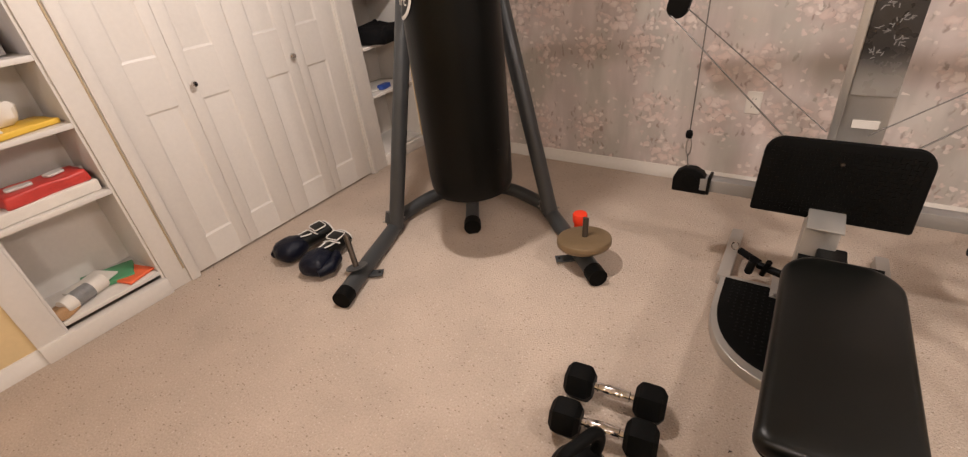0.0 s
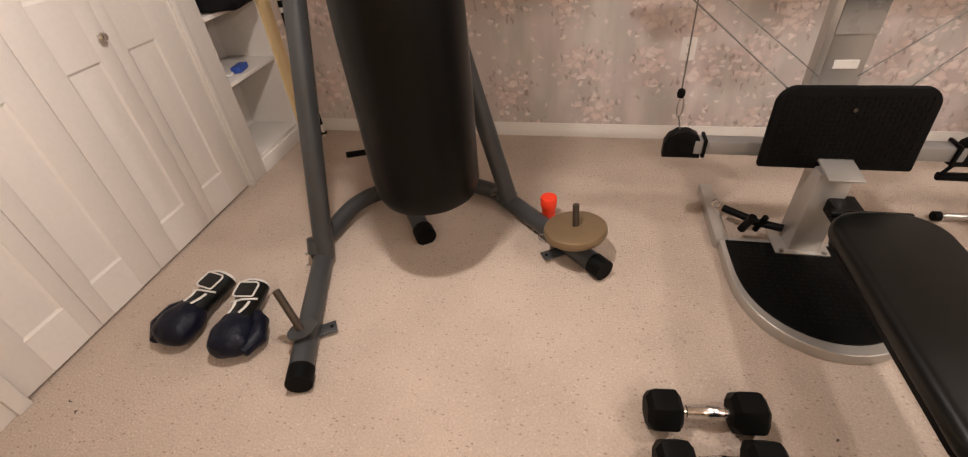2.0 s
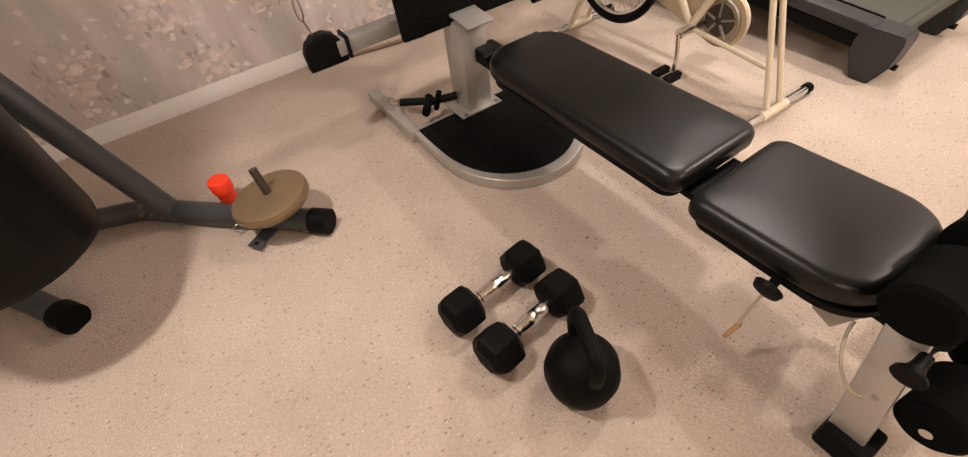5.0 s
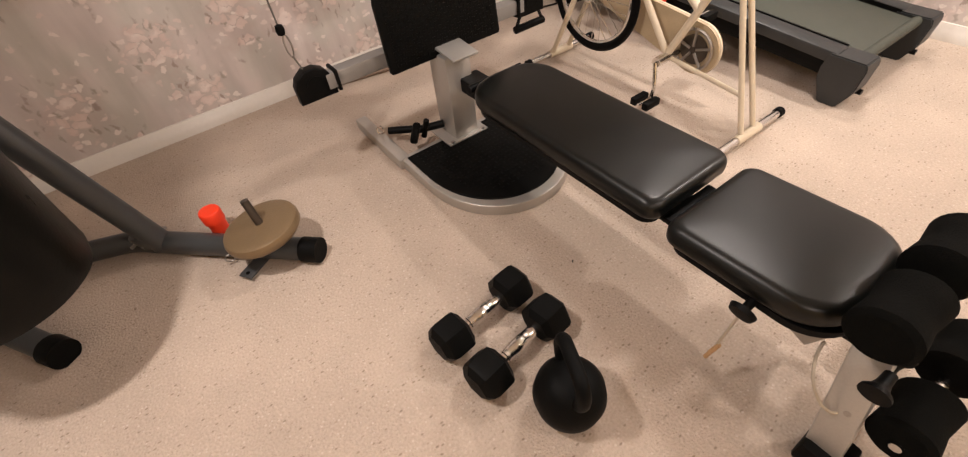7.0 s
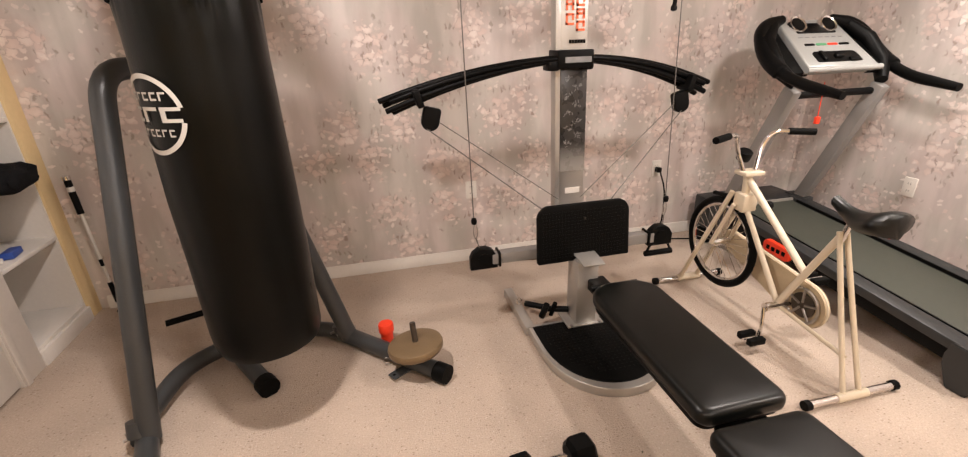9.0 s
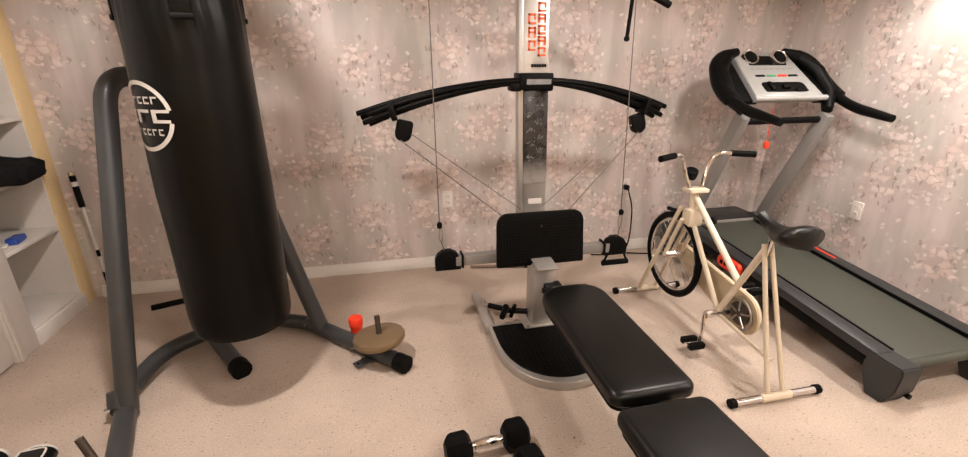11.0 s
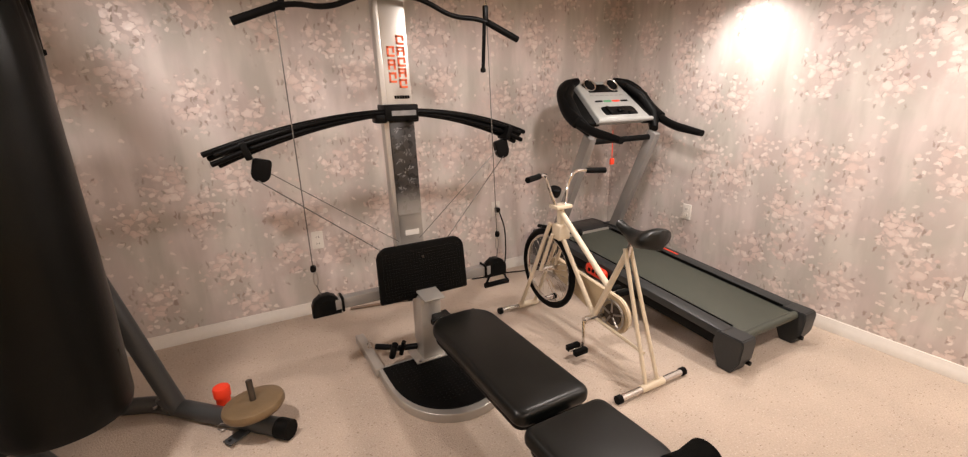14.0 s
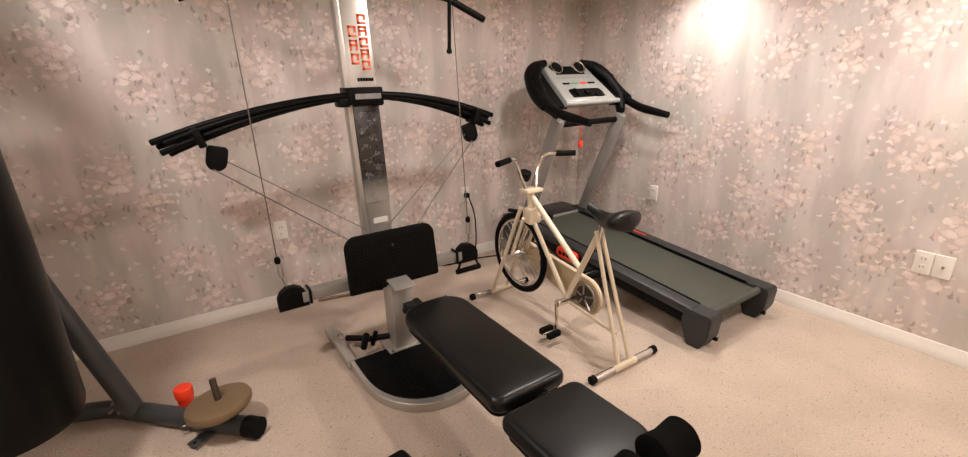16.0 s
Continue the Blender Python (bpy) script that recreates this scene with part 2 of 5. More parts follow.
def part(name, bm, mat, parent=None, label="", angle=40):
    """Links a bmesh as one mesh object under parent."""
    bmesh.ops.recalc_face_normals(bm, faces=bm.faces)
    smooth(bm, angle)
    me = bpy.data.meshes.new(name)
    bm.to_mesh(me)
    bm.free()
    me.materials.append(mat)
    ob = new(name, me)
    if parent:
        ob.parent = parent
    if label:
        ob["label"] = label
    return ob


def thing(name, label, category, x=0, y=0, z=0, rz=0, group=""):
    ob = new(name)
    ob.empty_display_size = 0.1
    ob.matrix_basis = pose(x, y, z, 0, 0, rz)
    return tagged(ob, label, category, group)


def box(x0, x1, y0, y1, z0, z1, bevel=0.0, m=None, bm=None, seg=2):
    """A box between two corners, its edges rounded."""
    own = bmesh.new()
    bmesh.ops.create_cube(own, size=1)
    bmesh.ops.transform(own, matrix=Matrix.LocRotScale(((x0 + x1) / 2, (y0 + y1) / 2, (z0 + z1) / 2), None, (x1 - x0, y1 - y0, z1 - z0)), verts=own.verts)
    if bevel:
        bmesh.ops.bevel(own, geom=own.edges[:], offset=bevel, segments=seg, affect="EDGES", profile=0.5)
    if m:
        bmesh.ops.transform(own, matrix=m, verts=own.verts)
    return join(bm, own)


def join(bm, own):
    if bm is None:
        return own
    me = bpy.data.meshes.new("tmp")
    own.to_mesh(me)
    own.free()
    bm.from_mesh(me)
    bpy.data.meshes.remove(me)
    return bm


def rounded(points, radius, steps=6):
    """A polyline with its corners rounded."""
    pts = [Vector(p) for p in points]
    out = [pts[0]]
    for a, b, c in zip(pts, pts[1:], pts[2:]):
        r = min(radius, (b - a).length * 0.48, (c - b).length * 0.48)
        p, q = b + (a - b).normalized() * r, b + (c - b).normalized() * r
        for i in range(steps + 1):
            s = i / steps
            out.append(p * (1 - s) ** 2 + b * 2 * s * (1 - s) + q * s ** 2)
    return out + [pts[-1]]


def tube(points, radius, sides=12, round_=0.0, bm=None, flat=1.0):
    """A round tube along a line; radius may be a list, one for each point."""
    pts = rounded(points, round_) if round_ else [Vector(p) for p in points]
    own = bmesh.new()
    rings, side = [], None
    for i, p in enumerate(pts):
        d = (pts[min(i + 1, len(pts) - 1)] - pts[max(i - 1, 0)]).normalized()
        if side is None:
            side = d.orthogonal().normalized() if abs(d.z) > 0.95 else d.cross(Vector((0, 0, 1))).normalized()
        side = (side - d * side.dot(d)).normalized()
        up = side.cross(d)
        r = radius[i] if isinstance(radius, (list, tuple)) else radius
        rings.append([own.verts.new(p + (side * math.cos(k * math.tau / sides) + up * flat * math.sin(k * math.tau / sides)) * r) for k in range(sides)])
    for a, b in zip(rings, rings[1:]):
        for k in range(sides):
            own.faces.new((a[k], a[(k + 1) % sides], b[(k + 1) % sides], b[k]))
    own.faces.new(rings[0]), own.faces.new(rings[-1])
    return join(bm, own)


def lathe(profile, sides=32, m=None, bm=None):
    """A turned shape: (radius, height) pairs round the z axis."""
    own = bmesh.new()
    rings = []
    for r, z in profile:
        if r <= 1e-5:
            rings.append([own.verts.new((0, 0, z))])
        else:
            rings.append([own.verts.new((r * math.cos(k * math.tau / sides), r * math.sin(k * math.tau / sides), z)) for k in range(sides)])
    for a, b in zip(rings, rings[1:]):
        for k in range(sides):
            j = (k + 1) % sides
            if len(a) == 1 and len(b) == 1:
                continue
            if len(a) == 1:
                own.faces.new((a[0], b[k], b[j]))
            elif len(b) == 1:
                own.faces.new((a[k], a[j], b[0]))
            else:
                own.faces.new((a[k], a[j], b[j], b[k]))
    if len(rings[0]) > 1:
        own.faces.new(rings[0])
    if len(rings[-1]) > 1:
        own.faces.new(rings[-1])
    if m:
        bmesh.ops.transform(own, matrix=m, verts=own.verts)
    return join(bm, own)


def rrect(w, h, radii, n=8):
    """The outline of a rounded rectangle round the origin; radii from the corner at +x +y, anticlockwise."""
    out = []
    for k, ((sx, sy), r) in enumerate(zip(((1, 1), (-1, 1), (-1, -1), (1, -1)), radii)):
        cx, cy = sx * (w / 2 - r), sy * (h / 2 - r)
        for i in range(n + 1):
            a = math.pi / 2 * (k + i / n)
            out.append((cx + r * math.cos(a), cy + r * math.sin(a)))
    return out


def slab(outline, z0, z1, r=0.0, steps=3, dome=0.0, m=None, bm=None, lower=None):
    """An upright prism over an outline round the origin, its rims rounded by r, its top domed."""
    w, h = max(abs(p[0]) for p in outline), max(abs(p[1]) for p in outline)
    own = bmesh.new()
    levels = []
    low = r if lower is None else lower
    for i in range(steps + 1):
        a = math.pi / 2 * i / steps
        if low:
            levels.append((low * (1 - math.sin(a)), z0 + low * (1 - math.cos(a))))
    if not low:
        levels.append((0, z0))
    for i in range(steps + 1):
        a = math.pi / 2 * i / steps
        if r:
            levels.append((r * (1 - math.cos(a)), z1 - r * (1 - math.sin(a))))
    if not r:
        levels.append((0, z1))
    if dome:
        for k in (0.15, 0.4, 0.7):
            levels.append((r + (min(w, h) - r) * k, z1 + dome * (1 - (1 - k) ** 2)))
    rings = []
    for inset, z in levels:
        rings.append([own.verts.new((x * (w - inset) / w, y * (h - inset) / h, z)) for x, y in outline])
    k = len(outline)
    for a, b in zip(rings, rings[1:]):
        for i in range(k):
            own.faces.new((a[i], a[(i + 1) % k], b[(i + 1) % k], b[i]))
    own.faces.new(rings[0]), own.faces.new(rings[-1])
    if m:
        bmesh.ops.transform(own, matrix=m, verts=own.verts)
    return join(bm, own)


def along(a, b):
    """A pose whose z axis runs from a to b, at a."""
    a, b = Vector(a), Vector(b)
    return Matrix.Translation(a) @ (b - a).to_track_quat("Z", "Y").to_matrix().to_4x4()


def structure(name, bm, mat, label, category):
    return tagged(part(name, bm, mat), label, category, kind="structure")


# ---- the room ----
WEST, EAST, NORTH, SOUTH = -1.68, 3.1, 3.6, -1.3
structure("floor", box(-2.3, EAST + 0.1, SOUTH - 0.1, NORTH + 0.1, -0.1, 0), CARPET, "beige cut-pile carpet with dark flecks", "floor")
structure("ceiling", box(-2.3, EAST + 0.1, SOUTH - 0.1, NORTH + 0.1, CEIL, CEIL + 0.1), CEILING, "low cream painted basement ceiling", "ceiling")
structure("wall_north", box(-2.3, EAST + 0.1, NORTH, NORTH + 0.1, 0, CEIL), WALLPAPER, "wall with mauve-grey floral wallpaper", "wall")
structure("wall_east", box(EAST, EAST + 0.1, SOUTH, NORTH, 0, CEIL), WALLPAPER, "wall with mauve-grey floral wallpaper", "wall")
structure("wall_south", box(-2.2, EAST + 0.1, SOUTH - 0.1, SOUTH, 0, CEIL), CREAM, "plain yellow painted wall", "wall")


def skirting(points, inward):
    """A moulded skirting board along a wall: a stepped profile swept between two points."""
    (x0, y0), (x1, y1) = points
    prof = [(0, 0), (0.016, 0), (0.016, 0.045), (0.012, 0.05), (0.012, 0.06), (0.007, 0.068), (0.006, 0.076), (0, 0.078)]
    bm = bmesh.new()
    rows = [[bm.verts.new((x + inward[0] * d, y + inward[1] * d, z)) for d, z in prof] for x, y in ((x0, y0), (x1, y1))]
    k = len(prof)
    for i in range(k):
        bm.faces.new((rows[0][i], rows[0][(i + 1) % k], rows[1][(i + 1) % k], rows[1][i]))
    bm.faces.new(rows[0]), bm.faces.new(rows[1])
    return bm


structure("baseboard_north", skirting(((-1.62, NORTH), (EAST - 0.017, NORTH)), (0, -1)), PAINT, "white moulded wooden baseboard", "baseboard")
structure("baseboard_east", skirting(((EAST, SOUTH), (EAST, NORTH)), (-1, 0)), PAINT, "white moulded wooden baseboard", "baseboard")

# west side: yellow wall, shelf niche, closet, shelf niche
structure("wall_west", join(join(box(-2.3, WEST - 0.0, SOUTH, 0.93, 0, CEIL), box(-2.3, WEST - 0.32, 2.907, 3.06, 2.03, CEIL)), box(-2.3, -2.2, 0.93, NORTH + 0.1, 0, CEIL)), CREAM, "plain yellow painted wall", "wall")
structure("baseboard_west", skirting(((WEST, SOUTH), (WEST, 0.96)), (1, 0)), PAINT, "white moulded wooden baseboard", "baseboard")


def shelf_unit(y0, y1, shelves, depth, label):
    """A built-in shelf niche: back, sides, boards and a face frame."""
    u = thing("built_in_shelf", label, "shelf", WEST, (y0 + y1) / 2, 0)
    h = (y1 - y0) / 2
    part("back_panel", box(-depth - 0.012, -depth, -h + 0.001, h - 0.001, 0.0, 2.08), PAINT, u)
    part("side_panel", box(-depth, 0.002, -h + 0.001, -h + 0.012, 0.0, 2.06), PAINT, u)
    part("side_panel", box(-depth, 0.002, h - 0.012, h - 0.001, 0.0, 2.06), PAINT, u)
    for z in shelves:
        part("shelf_board", box(-depth, 0.006, -h + 0.013, h - 0.013, z - 0.022, z, 0.003), PAINT, u)
    part("top_board", box(-depth, 0.0, -h, h, 2.06, 2.08), PAINT, u)
    return u


shelf_unit(1.035, 1.462, (0.13, 0.585, 0.885, 1.15, 1.45, 1.75), 0.30, "white painted built-in shelves holding papers and packets")
shelf_unit(3.06, 3.495, (0.10, 0.515, 0.828, 1.13, 1.43, 1.73), 0.30, "white painted built-in shelves beside the closet, mostly empty")
for name, y0, y1 in (("trim_stile", 0.93, 1.035), ("trim_stile", 1.462, 1.61), ("trim_stile", 2.907, 3.06), ("trim_stile", 3.495, 3.6)):
    structure(name, box(WEST - 0.3, WEST + 0.014, y0, y1, 0, CEIL, 0.003), PAINT if y1 < 3.5 else CREAM, "white painted upright face trim" if y1 < 3.5 else "yellow painted corner strip beside the shelves", "trim")
structure("trim_plinth", box(WEST - 0.02, WEST + 0.03, 0.93, 1.462, 0, 0.085, 0.004), PAINT, "white painted plinth under the shelves", "trim")
structure("trim_plinth", box(WEST - 0.02, WEST + 0.022, 3.06, 3.495, 0, 0.08, 0.004), PAINT, "white painted plinth under the shelves", "trim")
structure("trim_header", box(WEST - 0.1, WEST + 0.014, 1.61, 2.907, 2.04, CEIL), PAINT, "white painted header over the closet", "trim")
structure("closet_back", box(-2.2, -2.19, 1.52, 3.04, 0, 2.04), PAINT, "plain back of the closet", "wall")
for y0, y1 in ((1.558, 1.606), (2.912, 2.945)):
    structure("trim_moulding", box(WEST + 0.014, WEST + 0.026, y0, y1, 0, 2.06, 0.004), PAINT, "white narrow moulding round the closet", "trim")


structure("trim_bead", box(WEST + 0.012, WEST + 0.020, 1.547, 1.554, 0.085, CEIL, 0.002), TANGUARD, "thin tan bead beside the closet moulding", "trim")


def closet_leaf(y0, y1, centre, knob):
    """One leaf of the folding doors with three sunk and raised panels."""
    d = thing("bifold_closet_door", "white folding closet door leaf with raised panels, closed", "door", WEST, (y0 + y1) / 2, 0.012, 0, "folding closet doors")
    off, half = centre - (y0 + y1) / 2, (y1 - y0) / 2 - 0.0008
    w = 0.075
    spans = ((0.16, 0.815), (1.035, 1.72), (1.80, 1.96))
    xf, xb = 0.0, -0.032
    bm = box(xb, xf, -half, off - w, 0, 2.02, 0.001)
    box(xb, xf, off + w, half, 0, 2.02, 0.001, bm=bm)
    edges = [0] + [v for s in spans for v in s] + [2.02]
    for z0, z1 in zip(edges[::2], edges[1::2]):
        box(xb, xf, off - w, off + w, z0, z1, bm=bm)
    part("frame", bm, PAINT, d)
    for z0, z1 in spans:
        bm = bmesh.new()
        ring = []
        for inset, x in ((0, xf - 0.002), (0.010, xf - 0.007), (0.016, xf - 0.007), (0.050, xf - 0.002)):
            ring.append([bm.verts.new((x, off + sy * (w - inset), zz)) for sy, zz in ((-1, z0 + inset), (1, z0 + inset), (1, z1 - inset), (-1, z1 - inset))])
        for a, b in zip(ring, ring[1:]):
            for i in range(4):
                bm.faces.new((a[i], a[(i + 1) % 4], b[(i + 1) % 4], b[i]))
        bm.faces.new(ring[-1])
        part("panel", bm, PAINT, d, angle=20)
    if knob is not None:
        part("knob", lathe([(0.006, 0), (0.006, 0.012), (0.014, 0.018), (0.016, 0.026), (0.012, 0.033), (0, 0.035)], 20, pose(0.0, knob - (y0 + y1) / 2, 0.89, 0, 90, 0)), CHROME, d, "small chrome knob")


closet_leaf(1.612, 1.925, 1.792, None)
closet_leaf(1.925, 2.241, 2.058, 1.962)
closet_leaf(2.241, 2.572, 2.425, 2.537)
closet_leaf(2.572, 2.905, 2.700, None)


def outlet(name, x, y, z, face, label, switch=False):
    """A wall plate with its sockets."""
    o = thing(name, label, "outlet", x, y, z, {"N": 180, "E": 90}[face])
    part("plate", slab(rrect(0.072, 0.116, (0.006,) * 4, 3), 0, 0.006, 0.003, m=pose(0, 0, 0, -90, 0, 0), lower=0), WHITEP, o)
    for dz in (0.022, -0.022):
        part("socket", slab(rrect(0.034, 0.028, (0.008,) * 4, 3), 0.006, 0.008, m=pose(0, 0, dz, -90, 0, 0)), WHITEP, o)
        for dx in (-0.007, 0.007):
            part("slot", box(dx - 0.0012, dx + 0.0012, 0.0075, 0.0086, dz - 0.005, dz + 0.006), PLASTIC, o)
    return o


outlet("wall_outlet", 0.58, NORTH, 0.497, "N", "white duplex wall outlet on floral wallpaper")
outlet("wall_outlet", 1.92, NORTH, 0.515, "N", "white duplex wall outlet with a black plug behind the gym machine")
outlet("wall_outlet", EAST, 2.775, 0.50, "E", "white duplex wall outlet on floral wallpaper")
outlet("wall_outlet", EAST, 1.19, 0.46, "E", "white duplex wall outlet beside a blank plate")
o = thing("wall_plate", "white wall plate with a single cable socket", "outlet", EAST, 1.115 - 0.0, 0.46, 90)
part("plate", slab(rrect(0.072, 0.116, (0.006,) * 4, 3), 0, 0.006, 0.003, m=pose(0, 0, 0, -90, 0, 0), lower=0), WHITEP, o)
part("socket", lathe([(0.006, 0.004), (0.006, 0.012), (0.003, 0.012), (0.003, 0.008)], 14, pose(0, 0, 0, -90, 0, 0)), STEEL, o)

# ---- heavy bag and its stand ----
STAND = (-0.61, 2.61)


def bag_stand():
    s = thing("heavy_bag_stand", "dark grey tubular steel stand carrying the heavy bag", "bag stand", *STAND, 0)

    def p(a, l, z):
        """A point by its way back along the stand's axis, its way to the right across it, and its height."""
        return (-0.53 * a + 0.84 * l, 0.85 * a + 0.54 * l, z)
    r = 0.038
    z = 0.042
    for sgn in (-1, 1):
        inner, drop = (0.022, 0.03) if sgn < 0 else (0.0, 0.0)
        part("base_foot", tube([p(-0.58 + 0.02 * sgn + drop, sgn * (0.58 - inner), z), p(0.02, sgn * (0.44 - inner), z)], 0.040, 16), GREYTUBE, s)
        part("end_cap", tube([p(-0.625 + 0.025 * sgn + drop, sgn * (0.588 - inner), z), p(-0.565 + 0.025 * sgn + drop, sgn * (0.574 - inner), z)], 0.0435, 16), RUBBER, s, "black rubber end cap")
        part("rear_tube", tube([p(0.0, sgn * 0.44, z), p(0.10, sgn * 0.42, z), p(0.30, sgn * 0.22, z + 0.03), p(0.33, 0, z + 0.03)], r, 16, 0.14), GREYTUBE, s)
        part("upright", tube([p(-0.02, sgn * (0.445 if sgn > 0 else 0.42), z), p(0.27, sgn * (0.205 if sgn > 0 else 0.17), 1.345), p(0.42, 0.0, 1.345)], 0.040, 16, 0.17), GREYTUBE, s)
        part("collar", tube([p(0.0, sgn * 0.437, z + 0.02), p(0.02, sgn * 0.425, z + 0.075)], 0.046, 16), GREYTUBE, s)
        part("clamp_bolt", tube([p(0.0, sgn * 0.44 - 0.052, z + 0.03), p(0.0, sgn * 0.44 + 0.052, z + 0.03)], 0.006, 8), STEEL, s)
        part("clamp_bolt", tube([p(0.05, sgn * 0.43 - 0.052, z + 0.02), p(0.05, sgn * 0.43 + 0.052, z + 0.02)], 0.006, 8), STEEL, s)
        part("plate_peg", tube([p(-0.44, sgn * (0.55 - inner), z + 0.03), p(-0.40 if sgn > 0 else -0.37, sgn * 0.565, z + 0.195)], 0.0135, 12), DARKSTEEL, s, "dark steel weight peg")
        part("peg_flange", lathe([(0.014, 0), (0.052, 0), (0.052, 0.006), (0.014, 0.006)], 28, along(p(-0.435, sgn * (0.55 - inner), z + 0.046), p(-0.40, sgn * (0.56 - inner * 0.5), z + 0.195))), GREYTUBE, s)
        a = Vector(p(-0.40, sgn * 0.485, 0.018))
        part("floor_tab", box(-0.062, 0.062, -0.025, 0.025, -0.004, 0.004, 0.002, Matrix.Translation(a) @ pose(0, 0, 0, 0, 0, 33)), GREYTUBE, s)
        part("tab_hole", lathe([(0, 0.0), (0.007, 0.0), (0.007, 0.0048), (0, 0.0048)], 12, Matrix.Translation(Vector(p(-0.40, sgn * 0.440, 0.018)))), RUBBER, s)
        part("clip_ring", tube([Vector(p(-0.30, sgn * 0.47, 0.03)) + Vector((0.016 * math.cos(t), 0.0, 0.016 * math.sin(t))) for t in np.linspace(0, 5.6, 14)], 0.0022, 6), STEEL, s)
    part("middle_foot", tube([p(0.33, 0, z + 0.02), p(-0.055, 0.01, z)], r, 16), GREYTUBE, s)
    part("end_cap", tube([p(-0.03, 0.01, z), p(-0.085, 0.012, z - 0.002)], 0.046, 18), RUBBER, s, "black rubber end cap")
    part("plate_peg", tube([p(0.36, -0.02, 0.265), p(0.38, -0.215, 0.275)], 0.0145, 12), RUBBER, s, "black rear weight peg")
    part("peg_flange", tube([p(0.36, 0.0, 0.04), p(0.36, 0.0, 0.30)], 0.03, 12), GREYTUBE, s)
    top = 2.035
    part("mast", tube([p(0.36, 0, 0.06), p(0.42, 0, 1.3), p(0.42, 0, top), p(-0.155, 0.02, top)], r, 16, 0.2), GREYTUBE, s)
    return s


bag_stand()


def heavy_bag():
    b = thing("heavy_bag", "tall black leather heavy punching bag with a white round print", "punching bag", -0.487, 2.5, 0.32)
    prof = [(0, 0.012), (0.11, 0.004), (0.165, 0.004), (0.188, 0.018), (0.198, 0.05), (0.2, 0.11), (0.2, 0.4), (0.201, 0.62), (0.199, 0.85), (0.196, 1.05)]
    prof += [(0.1955 - 0.006 * (k / 13) ** 2, 1.08 + 0.0215 * k) for k in range(14)]
    prof += [(0.183, 1.380), (0.168, 1.392), (0.13, 1.396), (0, 1.40)]
    bm = lathe(prof, 144)
    for v in bm.verts:
        n = noise.noise(v.co * 4.0) * 0.005 + noise.noise(Vector((v.co.x * 14, v.co.y * 14, v.co.z * 5))) * 0.0018
        high = max(0, min(1, (v.co.z - 1.10) / 0.26))
        if high and v.co.z < 1.385:
            a = math.atan2(v.co.y, v.co.x)
            for k in range(4):
                off = (a - radians(-72 + 90 * k) + math.pi) % math.tau - math.pi
                n += 0.010 * high ** 1.5 * math.exp(-(off / 0.42) ** 2) * math.sin(abs(off) * 30 + 2.5 * noise.noise(v.co * 9) + (1 - high) * 2)
            n -= 0.004 * high * abs(noise.noise(Vector((v.co.x * 20, v.co.y * 20, v.co.z * 9))))
        k = 1 + n / 0.2
        v.co.x *= k
        v.co.y *= k
    part("body", bm, BAG, b)
    part("rim_seam", lathe([(0.188, 1.366), (0.1935, 1.37), (0.1935, 1.378), (0.184, 1.386)], 56), VINYL, b)
    for k in range(4):
        a = radians(-72 + 90 * k)
        m = Matrix.Rotation(a, 4, "Z")
        tab = part("strap_tab", box(0.188, 0.199, -0.030, 0.030, 1.225, 1.372, 0.004, m), BAG, b)
        part("strap_tip", box(0.192, 0.204, -0.033, 0.033, 1.215, 1.232, 0.003, m), RUBBER, tab)
        ring = [m @ Vector((0.186 - 0.010 * math.cos(t), 0.033 * math.sin(t), 1.402 + 0.027 * math.cos(t))) for t in np.linspace(0, math.tau, 18)]
        part("d_ring", tube(ring, 0.0042, 8), CHROME, tab, "chrome ring")
        strap = box(-0.045, 0.045, -0.003, 0.003, 0, 0.305, 0.002, m @ along((0.178, 0, 1.412), (0.02, 0, 1.68)) @ pose(0, 0, 0, 0, 0, 90))
        part("hanging_strap", strap, WEBBING, b, "grey nylon hanging strap")
    part("swivel", lathe([(0.0, 1.66), (0.03, 1.665), (0.03, 1.70), (0.012, 1.705), (0.012, 1.725), (0, 1.725)], 16), STEEL, b)

    # round print: a ring and three bars on the curved face
    centre, zc, radius = radians(230), 0.912, 0.118

    def print_patch(name, cells):
        bm = bmesh.new()
        for quad in cells:
            bm.faces.new([bm.verts.new(((0.2035) * math.cos(centre + u / 0.2), (0.2035) * math.sin(centre + u / 0.2), zc + w)) for u, w in quad])
        ob = part(name, bm, OFFWHITE, b)
        if name == "print_row":
            tagged(ob, kind="stuff")
    ring = []
    for k in range(64):
        a0, a1 = math.tau * k / 64, math.tau * (k + 1) / 64
        if abs(math.sin((a0 + a1) / 2)) < 0.16:
            continue
        ring.append([(r * math.cos(a), r * math.sin(a)) for r, a in ((radius, a0), (radius, a1), (radius * 0.88, a1), (radius * 0.88, a0))])
    print_patch("print_ring", ring[:len(ring) // 2])
    print_patch("print_ring", ring[len(ring) // 2:])

